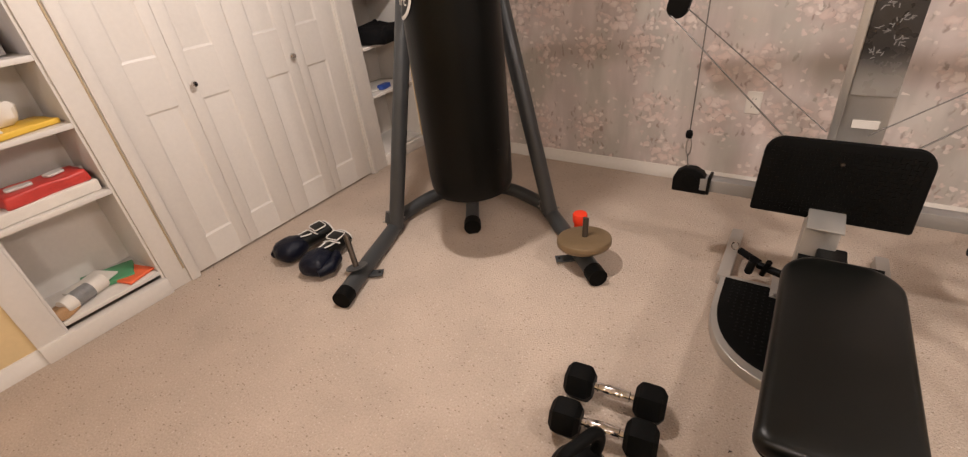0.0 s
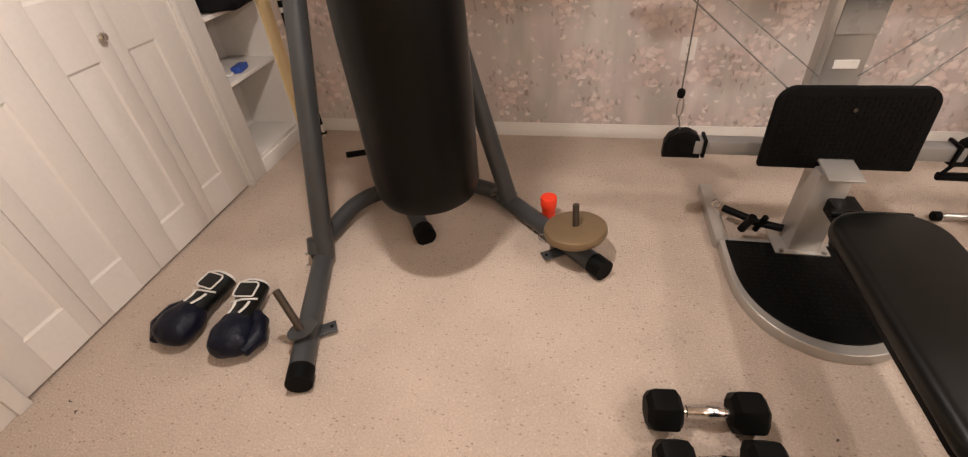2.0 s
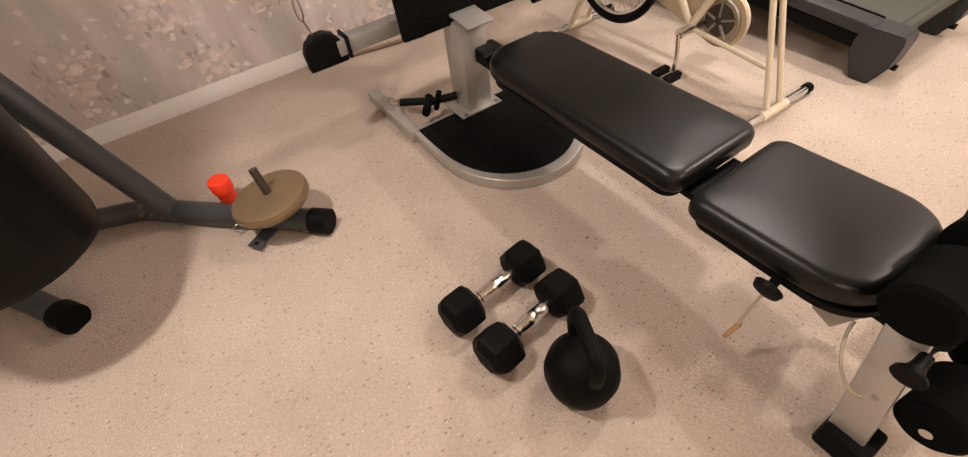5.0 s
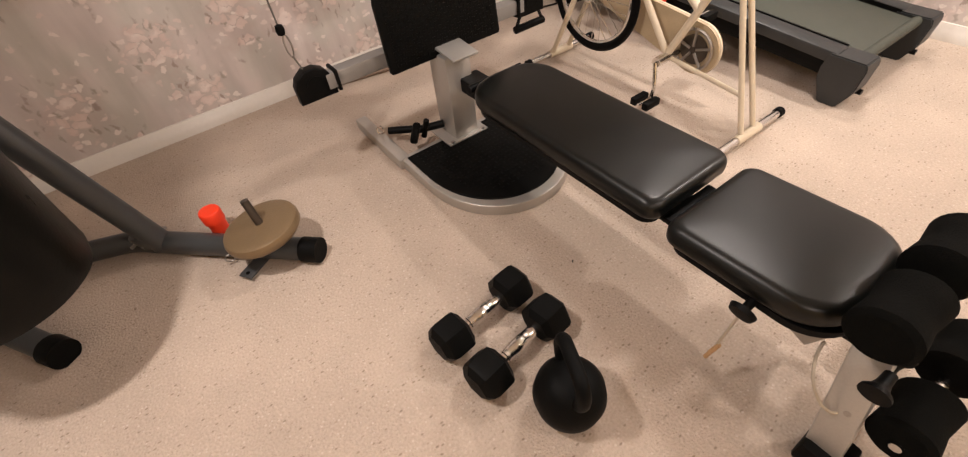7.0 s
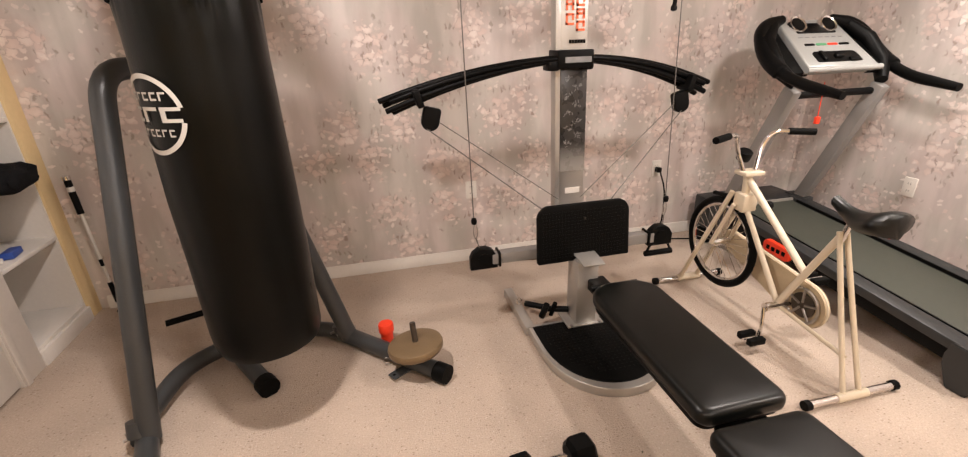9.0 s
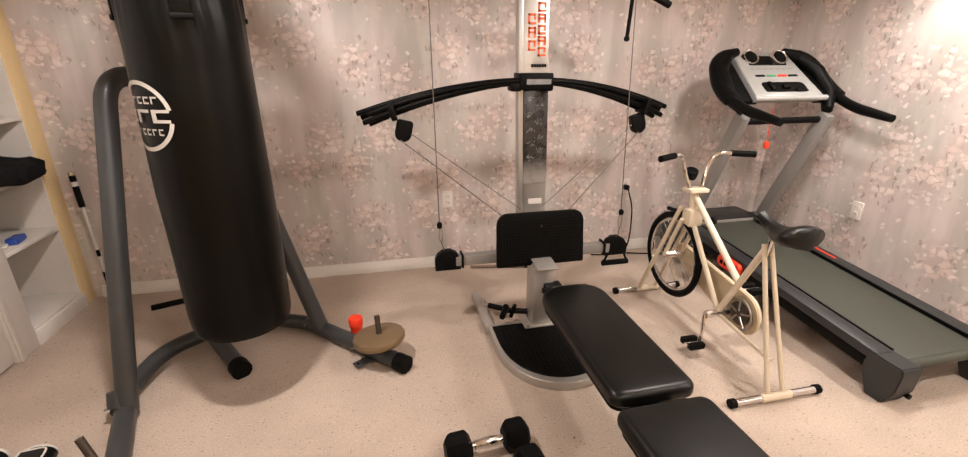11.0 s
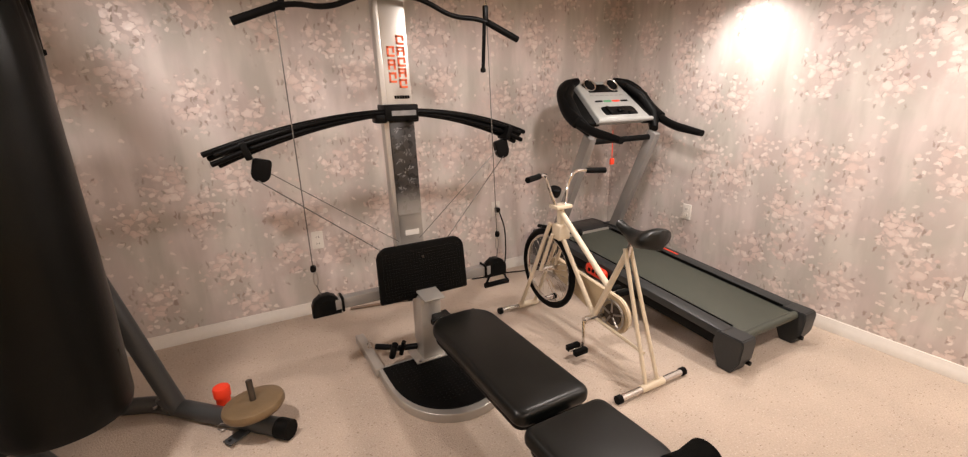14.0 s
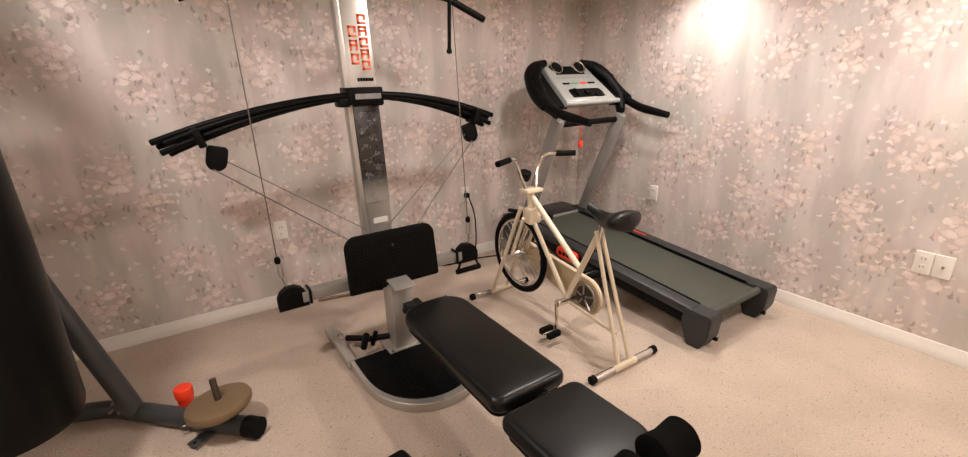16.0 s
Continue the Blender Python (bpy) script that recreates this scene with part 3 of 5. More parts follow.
    def bars(w, z0, z1, n, gap):
        out = []
        step = 2 * w / n
        for k in range(n):
            u0, u1 = -w + k * step + gap / 2, -w + (k + 1) * step - gap / 2
            t = (z1 - z0) * 0.24
            kind = k % 3
            for a, c, d, e in ((u0, u1, z1 - t, z1), (u0, u1, z0, z0 + t), (u0, u0 + (u1 - u0) * 0.28, z0, z1)):
                if kind == 1 and a == u0 and c == u1 and d == z0:
                    continue
                pieces = 3
                for q in range(pieces):
                    b0, b1 = a + (c - a) * q / pieces, a + (c - a) * (q + 1) / pieces
                    out.append([(b0, d), (b1, d), (b1, e), (b0, e)])
        return out
    print_patch("print_row", bars(0.078, 0.042, 0.066, 5, 0.008))
    print_patch("print_row", bars(0.112, -0.020, 0.024, 3, 0.010))
    print_patch("print_row", bars(0.078, -0.062, -0.040, 6, 0.008))
    return b


heavy_bag()
p = thing("weight_plate", "tan round weight plate lying on the stand's foot peg", "weight plate", 0.03, 2.565, 0.11)
p.matrix_basis = pose(0.082, 2.545, 0.113, -5, -5, 0)
part("disc", lathe([(0.018, -0.008), (0.10, -0.008), (0.117, -0.003), (0.125, 0.008), (0.126, 0.024), (0.122, 0.034), (0.112, 0.039), (0.06, 0.037), (0.04, 0.039), (0.018, 0.039)], 48), TAN, p)
c = thing("red_bottle", "red plastic bottle with a ribbed cap behind the stand foot", "bottle", -0.045, 2.80, 0)
part("body", lathe([(0.028, 0), (0.031, 0.006), (0.031, 0.055), (0.028, 0.066), (0.026, 0.07)], 24), RED, c)
part("cap", lathe([(0.028, 0.062), (0.037, 0.064), (0.0375, 0.104), (0.034, 0.110), (0, 0.110)], 28), RED, c)

# ---- crossbow gym ----
MX = 0.94


def home_gym():
    g = thing("home_gym", "silver and black home gym with bow rods and bench", "gym machine", MX, 2.7, 0)
    # platform: rounded front, metal rim and black tread mat
    front = []
    for i in range(25):
        a = math.pi * i / 24
        front.append((0.285 * math.cos(math.pi + a), -0.19 + (-0.385) * math.sin(a) ** 0.8 if 0 < i < 24 else -0.19))
    outline = [(0.285, -0.03), (-0.285, -0.03)] + front
    part("base_rim", slab(outline, 0.0, 0.045, 0.004), SILVER, g)
    mat = [(x * 0.93, y * 0.93) for x, y in [(0.285, -0.06), (-0.285, -0.06)] + front]
    bm = slab(mat, 0.045, 0.052, 0.003, lower=0)
    part("tread_mat", bm, RUBBER, g, "black textured foot mat")
    bm = bmesh.new()
    for i in range(-11, 12):
        for j in range(18):
            x, y = i * 0.023, -0.08 - j * 0.022
            if (x / 0.25) ** 2 + max(0, (-y - 0.19) / 0.315) ** 2 < 0.86:
                sx, sy = (0.006, 0.0025) if (i + j) % 2 else (0.0025, 0.006)
                box(x - sx, x + sx, y - sy, y + sy, 0.051, 0.0535, bm=bm)
    tagged(part("tread_studs", bm, TREAD, g), kind="stuff")
    part("rear_rail", box(-0.30, -0.25, -0.05, 0.36, 0.0, 0.05, 0.006), SILVER, g)
    part("rear_rail", box(0.25, 0.30, -0.05, 0.36, 0.0, 0.05, 0.006), SILVER, g)
    part("tower_bracket", box(-0.05, 0.05, 0.0, 0.30, 0.42, 0.49, 0.006), SILVER, g)
    # centre post, leaning forward a little, with a bracket
    part("post", box(-0.055, 0.055, -0.10, 0.02, 0.05, 0.40, 0.006), SILVER, g)
    part("post_bracket", box(-0.055, 0.055, -0.12, 0.03, 0.39, 0.40, 0.004, pose(0, 0, 0.03, 6, 0, 0)), SILVER, g)
    part("foot_plate", box(-0.10, 0.09, -0.12, 0.03, 0.052, 0.060, 0.003), SILVER, g)
    for x, y in ((-0.08, -0.11), (0.07, -0.11)):
        part("foot_bolt", lathe([(0.009, 0.06), (0.009, 0.066), (0, 0.068)], 10, Matrix.Translation((x, y, 0))), STEEL, g)
    # cross bar with lower pulleys
    part("cross_bar", box(-0.44, 0.44, 0.045, 0.10, 0.38, 0.435, 0.005), UPRIGHT, g)
    for s in (-1, 1):
        bm = slab([(x * 1, y) for x, y in [(-0.068, -0.06), (0.068, -0.06), (0.068, 0.0), (0.045, 0.035), (0.015, 0.05), (-0.025, 0.05), (-0.055, 0.028), (-0.068, 0.0)]], -0.022, 0.022, 0.005, m=Matrix.Translation((s * 0.48, 0.07, 0.42)) @ pose(0, 0, 0, 90, 0, 0))
        part("pulley_housing", bm, PLASTIC, g)
        part("pulley_wheel", lathe([(0.006, -0.026), (0.03, -0.026), (0.026, 0), (0.03, 0.026), (0.006, 0.026)], 20, Matrix.Translation((s * 0.48, 0.07, 0.415)) @ pose(0, 0, 0, 90, 0, 0)), RUBBER, g)
        part("end_plate", box(s * 0.405 - 0.006, s * 0.405 + 0.006, 0.034, 0.108, 0.37, 0.445, 0.003), PLASTIC, g)
    # seat back plate
    o = []
    for x, y in rrect(0.47, 0.28, (0.05, 0.05, 0.012, 0.012), 6):
        taper = 1.0 + 0.02 * (0.14 - y) / 0.28
        o.append((x * taper, y + 0.02 * (1 - (x / 0.235) ** 2)))
    part("back_plate", slab(o, -0.012, 0.012, 0.005, m=Matrix.Translation((0.0, -0.02, 0.525)) @ pose(0, 0, 0, 84, 0, 0)), RUBBER, g, "black textured plastic plate")
    bm = bmesh.new()
    for i in range(-13, 14):
        for j in range(-7, 8):
            sx, sz = (0.007, 0.0016) if (i + j) % 2 else (0.0016, 0.007)
            x, zz = i * 0.016, j * 0.016
            if abs(x) < 0.215 and abs(zz) < 0.115:
                box(x - sx, x + sx, zz - sz, zz + sz, 0.011, 0.0145, bm=bm, m=None)
    bmesh.ops.transform(bm, matrix=Matrix.Translation((0.0, -0.02, 0.525)) @ pose(0, 0, 0, 84, 0, 0), verts=bm.verts)
    tagged(part("plate_tread", bm, TREAD, g), kind="stuff")
    part("plate_screw", lathe([(0.007, 0), (0.005, 0.003), (0, 0.004)], 12, Matrix.Translation((0.0, -0.030, 0.60)) @ pose(0, 0, 0, 84, 0, 0)), DARKSTEEL, g)
    # clamps on the base
    part("adjuster", tube([(-0.16, 0.03, 0.09), (-0.06, -0.02, 0.10)], 0.016, 12), PLASTIC, g)
    part("adjuster_knob", tube([(-0.19, 0.02, 0.055), (-0.18, -0.02, 0.145)], 0.017, 10), PLASTIC, g)
    part("adjuster_knob", tube([(-0.14, 0.02, 0.055), (-0.125, 0.0, 0.135)], 0.012, 10), PLASTIC, g)
    part("spring_clip", tube([(-0.24, 0.14, 0.07), (-0.16, 0.07, 0.075)], 0.016, 10), PLASTIC, g)
    part("pin_ring", tube([(-0.265 + 0.014 * math.cos(t), 0.17 + 0.01 * math.sin(t), 0.07 + 0.014 * math.sin(t)) for t in np.linspace(0, 6.2, 14)], 0.003, 6), CHROME, g)
    # tower
    ty = 0.25
    part("tower", box(-0.088, 0.075, ty, ty + 0.06, 0.42, 2.06, 0.006), SILVER, g)
    part("tower_edge", box(-0.092, -0.066, ty - 0.012, ty + 0.0, 0.42, 2.06, 0.003), SILVER, g)
    part("tower_label", box(-0.063, 0.074, ty - 0.006, ty - 0.0005, 0.755, 1.262, 0.002), LABEL, g, "dark label panel with small pale figures")
    rng = random.Random(3)
    bm = bmesh.new()
    for k in range(9):
        z = 0.90 + k * 0.039
        x = -0.02 + 0.045 * (k % 2)
        for q in range(9):
            dx, dz = rng.uniform(-0.022, 0.022), rng.uniform(-0.015, 0.015)
            a = rng.uniform(0, 180)
            box(-0.007, 0.007, ty - 0.0075, ty - 0.0062, -0.0014, 0.0014, m=Matrix.Translation((x + dx, 0, z + dz)) @ Matrix.Rotation(radians(a), 4, "Y"), bm=bm)
    tagged(part("label_figures", bm, GREYP, g), kind="stuff")
    part("white_sticker", box(-0.03, 0.05, ty - 0.004, ty - 0.0005, 0.635, 0.665), WHITEP, g)
    part("tower_collar", box(-0.095, 0.085, ty - 0.055, ty + 0.07, 1.264, 1.345, 0.006), PLASTIC, g)
    part("collar_band", box(-0.06, 0.07, ty - 0.058, ty - 0.054, 1.29, 1.315), GREYP, g)
    # upright coloured print on the tower: plain strokes
    bm = bmesh.new()

    def stroke(x, z, w, h, bend):
        for a in ((-w, -w + 0.010, -h, h), (w - 0.010, w, -h * 0.2, h * 0.8) if bend else (w - 0.010, w, -h, h), (-w, w, h - 0.010, h), (-w, w, -h, -h + 0.010) if bend else (-w, w, -0.005, 0.005)):
            box(x + a[0], x + a[1], ty - 0.003, ty - 0.0006, z + a[2], z + a[3], bm=bm)
    for k in range(5):
        stroke(0.035, 1.655 - k * 0.052, 0.021, 0.022, k % 2 == 0)
    for k in range(3):
        stroke(-0.018, 1.60 - k * 0.062, 0.020, 0.025, k != 1)
    part("tower_print", bm, ORANGE, g, "orange upright print")
    bm = bmesh.new()
    for k in range(6):
        box(-0.02 + k * 0.014, -0.009 + k * 0.014, ty - 0.003, ty - 0.0006, 1.372, 1.388, bm=bm)
    part("small_print", bm, PLASTIC, g)
    # the tower leans a little to one side
    lean = Matrix.Identity(4)
    lean[0][2], lean[0][3] = -0.024, 0.058
    for ob in g.children:
        if ob.name.split(".")[0] in ("tower", "tower_edge", "tower_label", "label_figures", "white_sticker", "tower_collar", "collar_band", "tower_print", "small_print"):
            ob.data.transform(lean)
    # bow rods
    for s in (-1, 1):
        for k, (dz, dy, ext) in enumerate(((0.012, -0.02, 0.0), (-0.012, 0.012, 0.02), (-0.024, -0.035, 0.03), (0.0, -0.05, 0.05), (-0.03, 0.0, 0.06))):
            pts = []
            for i in range(15):
                u = i / 14
                x = 0.05 + (0.84 - ext) * u
                pts.append((s * x, ty - 0.02 + dy * (0.4 + 0.6 * u) + 0.17 * u ** 1.4, 1.308 + dz * (0.35 + 0.65 * u) - 0.165 * u ** 1.8 - (0.02 * abs(dz) / 0.024) * u))
            part("bow_rod", tube(pts, [0.0115 + 0.0025 * i / 14 for i in range(15)], 10), PLASTIC, g)
        part("rod_clamp", box(-0.016, 0.016, -0.075, 0.035, -0.05, 0.035, 0.008, Matrix.Translation((s * 0.715, ty + 0.09, 1.165)) @ pose(0, 0, 0, 0, s * 16, 0)), PLASTIC, g)
        part("rod_pulley", slab([(x, y) for x, y in rrect(0.085, 0.11, (0.015, 0.015, 0.04, 0.04), 6)], -0.02, 0.02, 0.005, m=Matrix.Translation((s * (0.66 if s < 0 else 0.68), ty + 0.06, 1.06)) @ pose(0, 0, 0, 0, s * -14, 0) @ pose(0, 0, 0, 90, 0, 0)), PLASTIC, g)
        part("rod_hub", box(s * 0.085 - 0.03, s * 0.085 + 0.03, ty - 0.05, ty + 0.03, 1.255, 1.30, 0.01), PLASTIC, g)
        # cables
        part("cable", tube([(s * 0.70, ty + 0.05, 1.03), (s * 0.14, 0.06, 0.60)], 0.0030, 6), CABLE, g)
        part("cable", tube([(s * 0.645, ty + 0.05, 1.06), (s * 0.06, 0.16, 0.64)], 0.0024, 6), CABLE, g)
        part("hanging_cable", tube([(s * 0.515, 0.10, 0.61), (s * 0.52, 0.20, 2.02)], 0.0028, 6), CABLE, g)
        part("top_arm", box(min(0, s * 0.56), max(0, s * 0.56), ty + 0.0, ty + 0.045, 2.01, 2.055, 0.005), SILVER, g)
        part("top_pulley", lathe([(0.008, -0.014), (0.045, -0.014), (0.038, 0), (0.045, 0.014), (0.008, 0.014)], 24, Matrix.Translation((s * 0.54, ty - 0.05, 1.975)) @ pose(0, 0, 0, 90, 0, 0)), STEEL, g)
        part("cable_ball", lathe([(0, -0.02), (0.012, -0.014), (0.015, 0), (0.012, 0.014), (0, 0.02)], 12, Matrix.Translation((s * 0.515, 0.095, 0.60))), PLASTIC, g)
        ring = [(s * 0.510 + 0.010 * math.cos(t), 0.09, 0.548 + 0.036 * math.sin(t)) for t in np.linspace(0, math.tau, 20)]
        part("snap_hook", tube(ring, 0.003, 6), STEEL, g)
        part("lower_cord", tube([(s * 0.510, 0.088, 0.515), (s * 0.495, 0.07, 0.455)], 0.003, 6), CABLE, g)
    # bench
    part("bench_rail", box(0.0, 0.09, -1.53, -0.08, 0.25, 0.306, 0.006), PLASTIC, g)
    part("rail_slot", box(-0.05, 0.13, -1.135, -1.06, 0.306, 0.324, 0.003), PLASTIC, g)
    part("rail_slot", box(-0.025, 0.10, -1.107, -1.087, 0.323, 0.330, 0.002), RUBBER, g)
    A = rrect(0.315, 0.80, (0.11, 0.11, 0.04, 0.04), 8)
    part("bench_pad", slab(A, 0.372, 0.438, 0.026, 5, 0.006, m=Matrix.Translation((0.058, -0.665, -0.056))), VINYL, g, "black vinyl padded bench section")
    B = rrect(0.335, 0.385, (0.035, 0.035, 0.11, 0.11), 8)
    part("seat_pad", slab(B, 0.372, 0.438, 0.026, 5, 0.006, m=Matrix.Translation((0.047, -1.31, -0.05)) @ pose(0, 0, 0, -2, 0, 0)), VINYL, g, "black vinyl padded seat section")
    part("pad_board", slab([(x * 0.94, y * 0.96) for x, y in A], 0.36, 0.376, 0, m=Matrix.Translation((0.058, -0.665, -0.056))), PLASTIC, g)
    part("pad_board", slab([(x * 0.94, y * 0.96) for x, y in B], 0.358, 0.376, 0, m=Matrix.Translation((0.047, -1.31, -0.05))), PLASTIC, g)
    part("pad_hinge", tube([(-0.06, -0.25, 0.345), (0.17, -0.25, 0.345)], 0.014, 12), PLASTIC, g)
    part("seat_knob", lathe([(0.0, 0), (0.026, 0.003), (0.030, 0.014), (0.010, 0.018), (0.010, 0.09)], 24, Matrix.Translation((-0.150, -1.335, 0.305)) @ pose(0, 0, 0, 0, 70, 0)), PLASTIC, g)
    # leg developer
    part("leg_post", box(-0.034, 0.034, -0.034, 0.034, 0.0, 0.36, 0.006, Matrix.Translation((-0.10, -1.595, 0.03)) @ pose(0, 0, 0, -11, 14, 0)), SILVER, g)
    part("leg_foot", box(-0.045, 0.045, -0.045, 0.045, 0.0, 0.07, 0.01, Matrix.Translation((-0.105, -1.60, 0.0))), RUBBER, g)
    part("leg_arm", box(-0.026, 0.026, -0.03, 0.03, -0.34, 0.03, 0.005, Matrix.Translation((0.10, -1.54, 0.40)) @ pose(0, 0, 0, 22, 0, 0)), SILVER, g)
    roll = [(0.012, 0), (0.045, 0.004), (0.058, 0.016), (0.054, 0.05), (0.051, 0.075), (0.054, 0.10), (0.058, 0.138), (0.048, 0.148), (0.012, 0.15)]
    for s in (-1, 1):
        part("foam_roll", lathe(roll, 28, Matrix.Translation((0.02 * s + 0.04 + 0.005 * (s < 0), -1.525, 0.430 + 0.012 * (s > 0))) @ pose(0, 0, 0, 0, s * 90, 0)), FOAM, g, "black foam roller")
        part("foam_roll", lathe(roll, 28, Matrix.Translation((0.03 * s + 0.10, -1.66, 0.175)) @ pose(0, 0, 0, 0, s * 90, 0)), FOAM, g, "black foam roller")
    part("roll_bar", tube([(-0.12, -1.525, 0.432), (0.24, -1.525, 0.432)], 0.011, 10), CHROME, g)
    part("roll_bar", tube([(-0.09, -1.66, 0.175), (0.29, -1.66, 0.175)], 0.011, 10), CHROME, g)
    for x, z, turn in ((-0.13, 0.315, 80), (0.03, 0.27, -100)):
        part("star_knob", lathe([(0.0, 0), (0.027, 0.001), (0.026, 0.008), (0.016, 0.018), (0.012, 0.032), (0.011, 0.055)], 14, Matrix.Translation((x, -1.575, z)) @ pose(0, 0, 0, 0, turn, 0)), PLASTIC, g)
    part("leg_bolt", lathe([(0.009, 0), (0.009, 0.006), (0, 0.008)], 12, Matrix.Translation((-0.091, -1.575, 0.18))  @ pose(0, 0, 0, 0, -79, 0)), STEEL, g)
    loop = [(-0.06 - 0.075 * math.sin(t), -1.52 + 0.05 * math.cos(t), 0.28 - 0.06 * (1 - math.cos(t))) for t in np.linspace(0, 3.4, 20)]
    part("loose_cable", tube(loop, 0.0032, 6), CORD, g, "pale loose cable")
    part("pull_cord", tube([(-0.115, -1.33, 0.30), (-0.135, -1.32, 0.15)], 0.0035, 6), CORD, g, "pale hanging cord")
    for k in (-1, 1):
        part("cord_clip", tube([(-0.135, -1.325, 0.155), (-0.14 + 0.009 * k, -1.32, 0.135), (-0.146 + 0.008 * k, -1.315, 0.11)], 0.0055, 8), WOOD, g, "brown plastic cord clip")
    return g


home_gym()


def lat_bar():
    b = thing("lat_pull_down_bar", "black bent pull-down bar hanging from the gym tower", "gym bar", MX + 0.01, 2.88, 1.69)
    pts = [(-0.70, 0, 0.008), (-0.47, 0, 0.095), (-0.31, 0, 0.078), (-0.13, 0, 0.155), (0.13, 0, 0.155), (0.31, 0, 0.072), (0.47, 0, 0.075), (0.70, 0, -0.02)]
    part("bar", tube(pts, 0.0125, 12, 0.09), PLASTIC, b)
    for s in (-1, 1):
        a, c = Vector(pts[0 if s < 0 else -1]), Vector(pts[1 if s < 0 else -2])
        part("grip", tube([a, a + (c - a) * 0.82], 0.0175, 14), RUBBER, b)
        part("hook_eye", box(s * 0.50 - 0.014, s * 0.50 + 0.014, -0.01, 0.01, 0.06, 0.14, 0.006), PLASTIC, b)
        ring = [(s * 0.50 + 0.008 * math.cos(t), 0, 0.172 + 0.035 * math.sin(t)) for t in np.linspace(0, math.tau, 18)]
        part("snap_hook", tube(ring, 0.003, 6), CHROME, b)
        part("link_cable", tube([(s * 0.50, 0, 0.19), (s * 0.50, 0.02, 0.30)], 0.003, 6), CABLE, b)
    part("pull_strap", tube([(0.49, -0.005, 0.06), (0.475, -0.01, -0.17)], 0.010, 8), PLASTIC, b)
    part("strap_knob", lathe([(0, -0.016), (0.014, -0.01), (0.015, 0.004), (0.008, 0.014), (0, 0.016)], 12, Matrix.Translation((0.474, -0.01, -0.18))), PLASTIC, b)
    return b


lat_bar()


def stirrup(x, y, z):
    h = thing("stirrup_handle", "black stirrup handle hanging from the lower pulley", "gym handle", x, y, z)
    part("strap", tube([(-0.075, 0, 0.02), (-0.02, 0, 0.13), (0.0, 0, 0.16), (0.02, 0, 0.13), (0.075, 0.0, 0.02)], 0.007, 8), CLOTH, h)
    part("grip", tube([(-0.08, 0, 0.016), (0.08, 0, 0.016)], 0.016, 12), RUBBER, h)
    return h


stirrup(1.45, 2.80, 0.275)
w = thing("power_cord", "black power cord plugged into the wall outlet", "cable", 1.92, 3.58, 0)
part("plug", box(-0.016, 0.016, -0.03, 0.012, 0.495, 0.53, 0.005), PLASTIC, w)
part("cord", tube([(0, -0.03, 0.51), (0.03, -0.07, 0.38), (0.05, -0.05, 0.15), (0.02, -0.06, 0.012), (-0.12, -0.08, 0.008), (-0.26, -0.05, 0.008)], 0.0055, 8, 0.08), PLASTIC, w)
part("cord", tube([(0.02, -0.08, 0.01), (0.3, -0.16, 0.008), (0.62, -0.2, 0.01)], 0.005, 8, 0.08), PLASTIC, w)

# ---- weights on the carpet ----


def dumbbell(x, y, rz, roll=0):
    d = thing("hex_dumbbell", "black rubber hex dumbbell with a chrome handle on the carpet", "dumbbell", x, y, 0, rz, "dumbbells on the carpet")
    for s in (-1, 1):
        prof = [(0.02, 0.064), (0.042, 0.066), (0.062, 0.080), (0.0645, 0.088), (0.0645, 0.136), (0.060, 0.148), (0.04, 0.162), (0, 0.162)]
        part("head", lathe(prof, 6, Matrix.Translation((0, 0, 0.056)) @ pose(0, 0, 0, 0, s * 90, 0) @ pose(0, 0, 0, 0, 0, 30)), RUBBER, d, angle=25)
    part("handle", lathe([(0.015, -0.068), (0.015, -0.052), (0.018, -0.05), (0.018, -0.044), (0.0175, -0.042), (0.0195, -0.018), (0.0205, -0.016), (0.0205, 0.016), (0.0195, 0.018), (0.0175, 0.042), (0.018, 0.044), (0.018, 0.05), (0.015, 0.052), (0.015, 0.068)], 20, Matrix.Translation((0, 0, 0.056)) @ pose(0, 0, 0, 0, 90, 0)), CHROME, d, "chrome handle")
    return d


dumbbell(0.468, 1.862, 6)
dumbbell(0.482, 1.718, 8)


def kettlebell():
    k = thing("kettlebell", "black round kettlebell standing on the carpet", "kettlebell", 0.485, 1.53, 0, 66)
    part("ball", lathe([(0, 0), (0.048, 0.0), (0.064, 0.010), (0.081, 0.042), (0.088, 0.080), (0.081, 0.118), (0.064, 0.146), (0.042, 0.160), (0, 0.166)], 40), RUBBER, k)
    part("handle", tube([(-0.055, 0, 0.135), (-0.075, 0, 0.185), (-0.06, 0, 0.238), (0.06, 0, 0.238), (0.075, 0, 0.185), (0.055, 0, 0.135)], 0.017, 14, 0.05), RUBBER, k)
    return k


kettlebell()


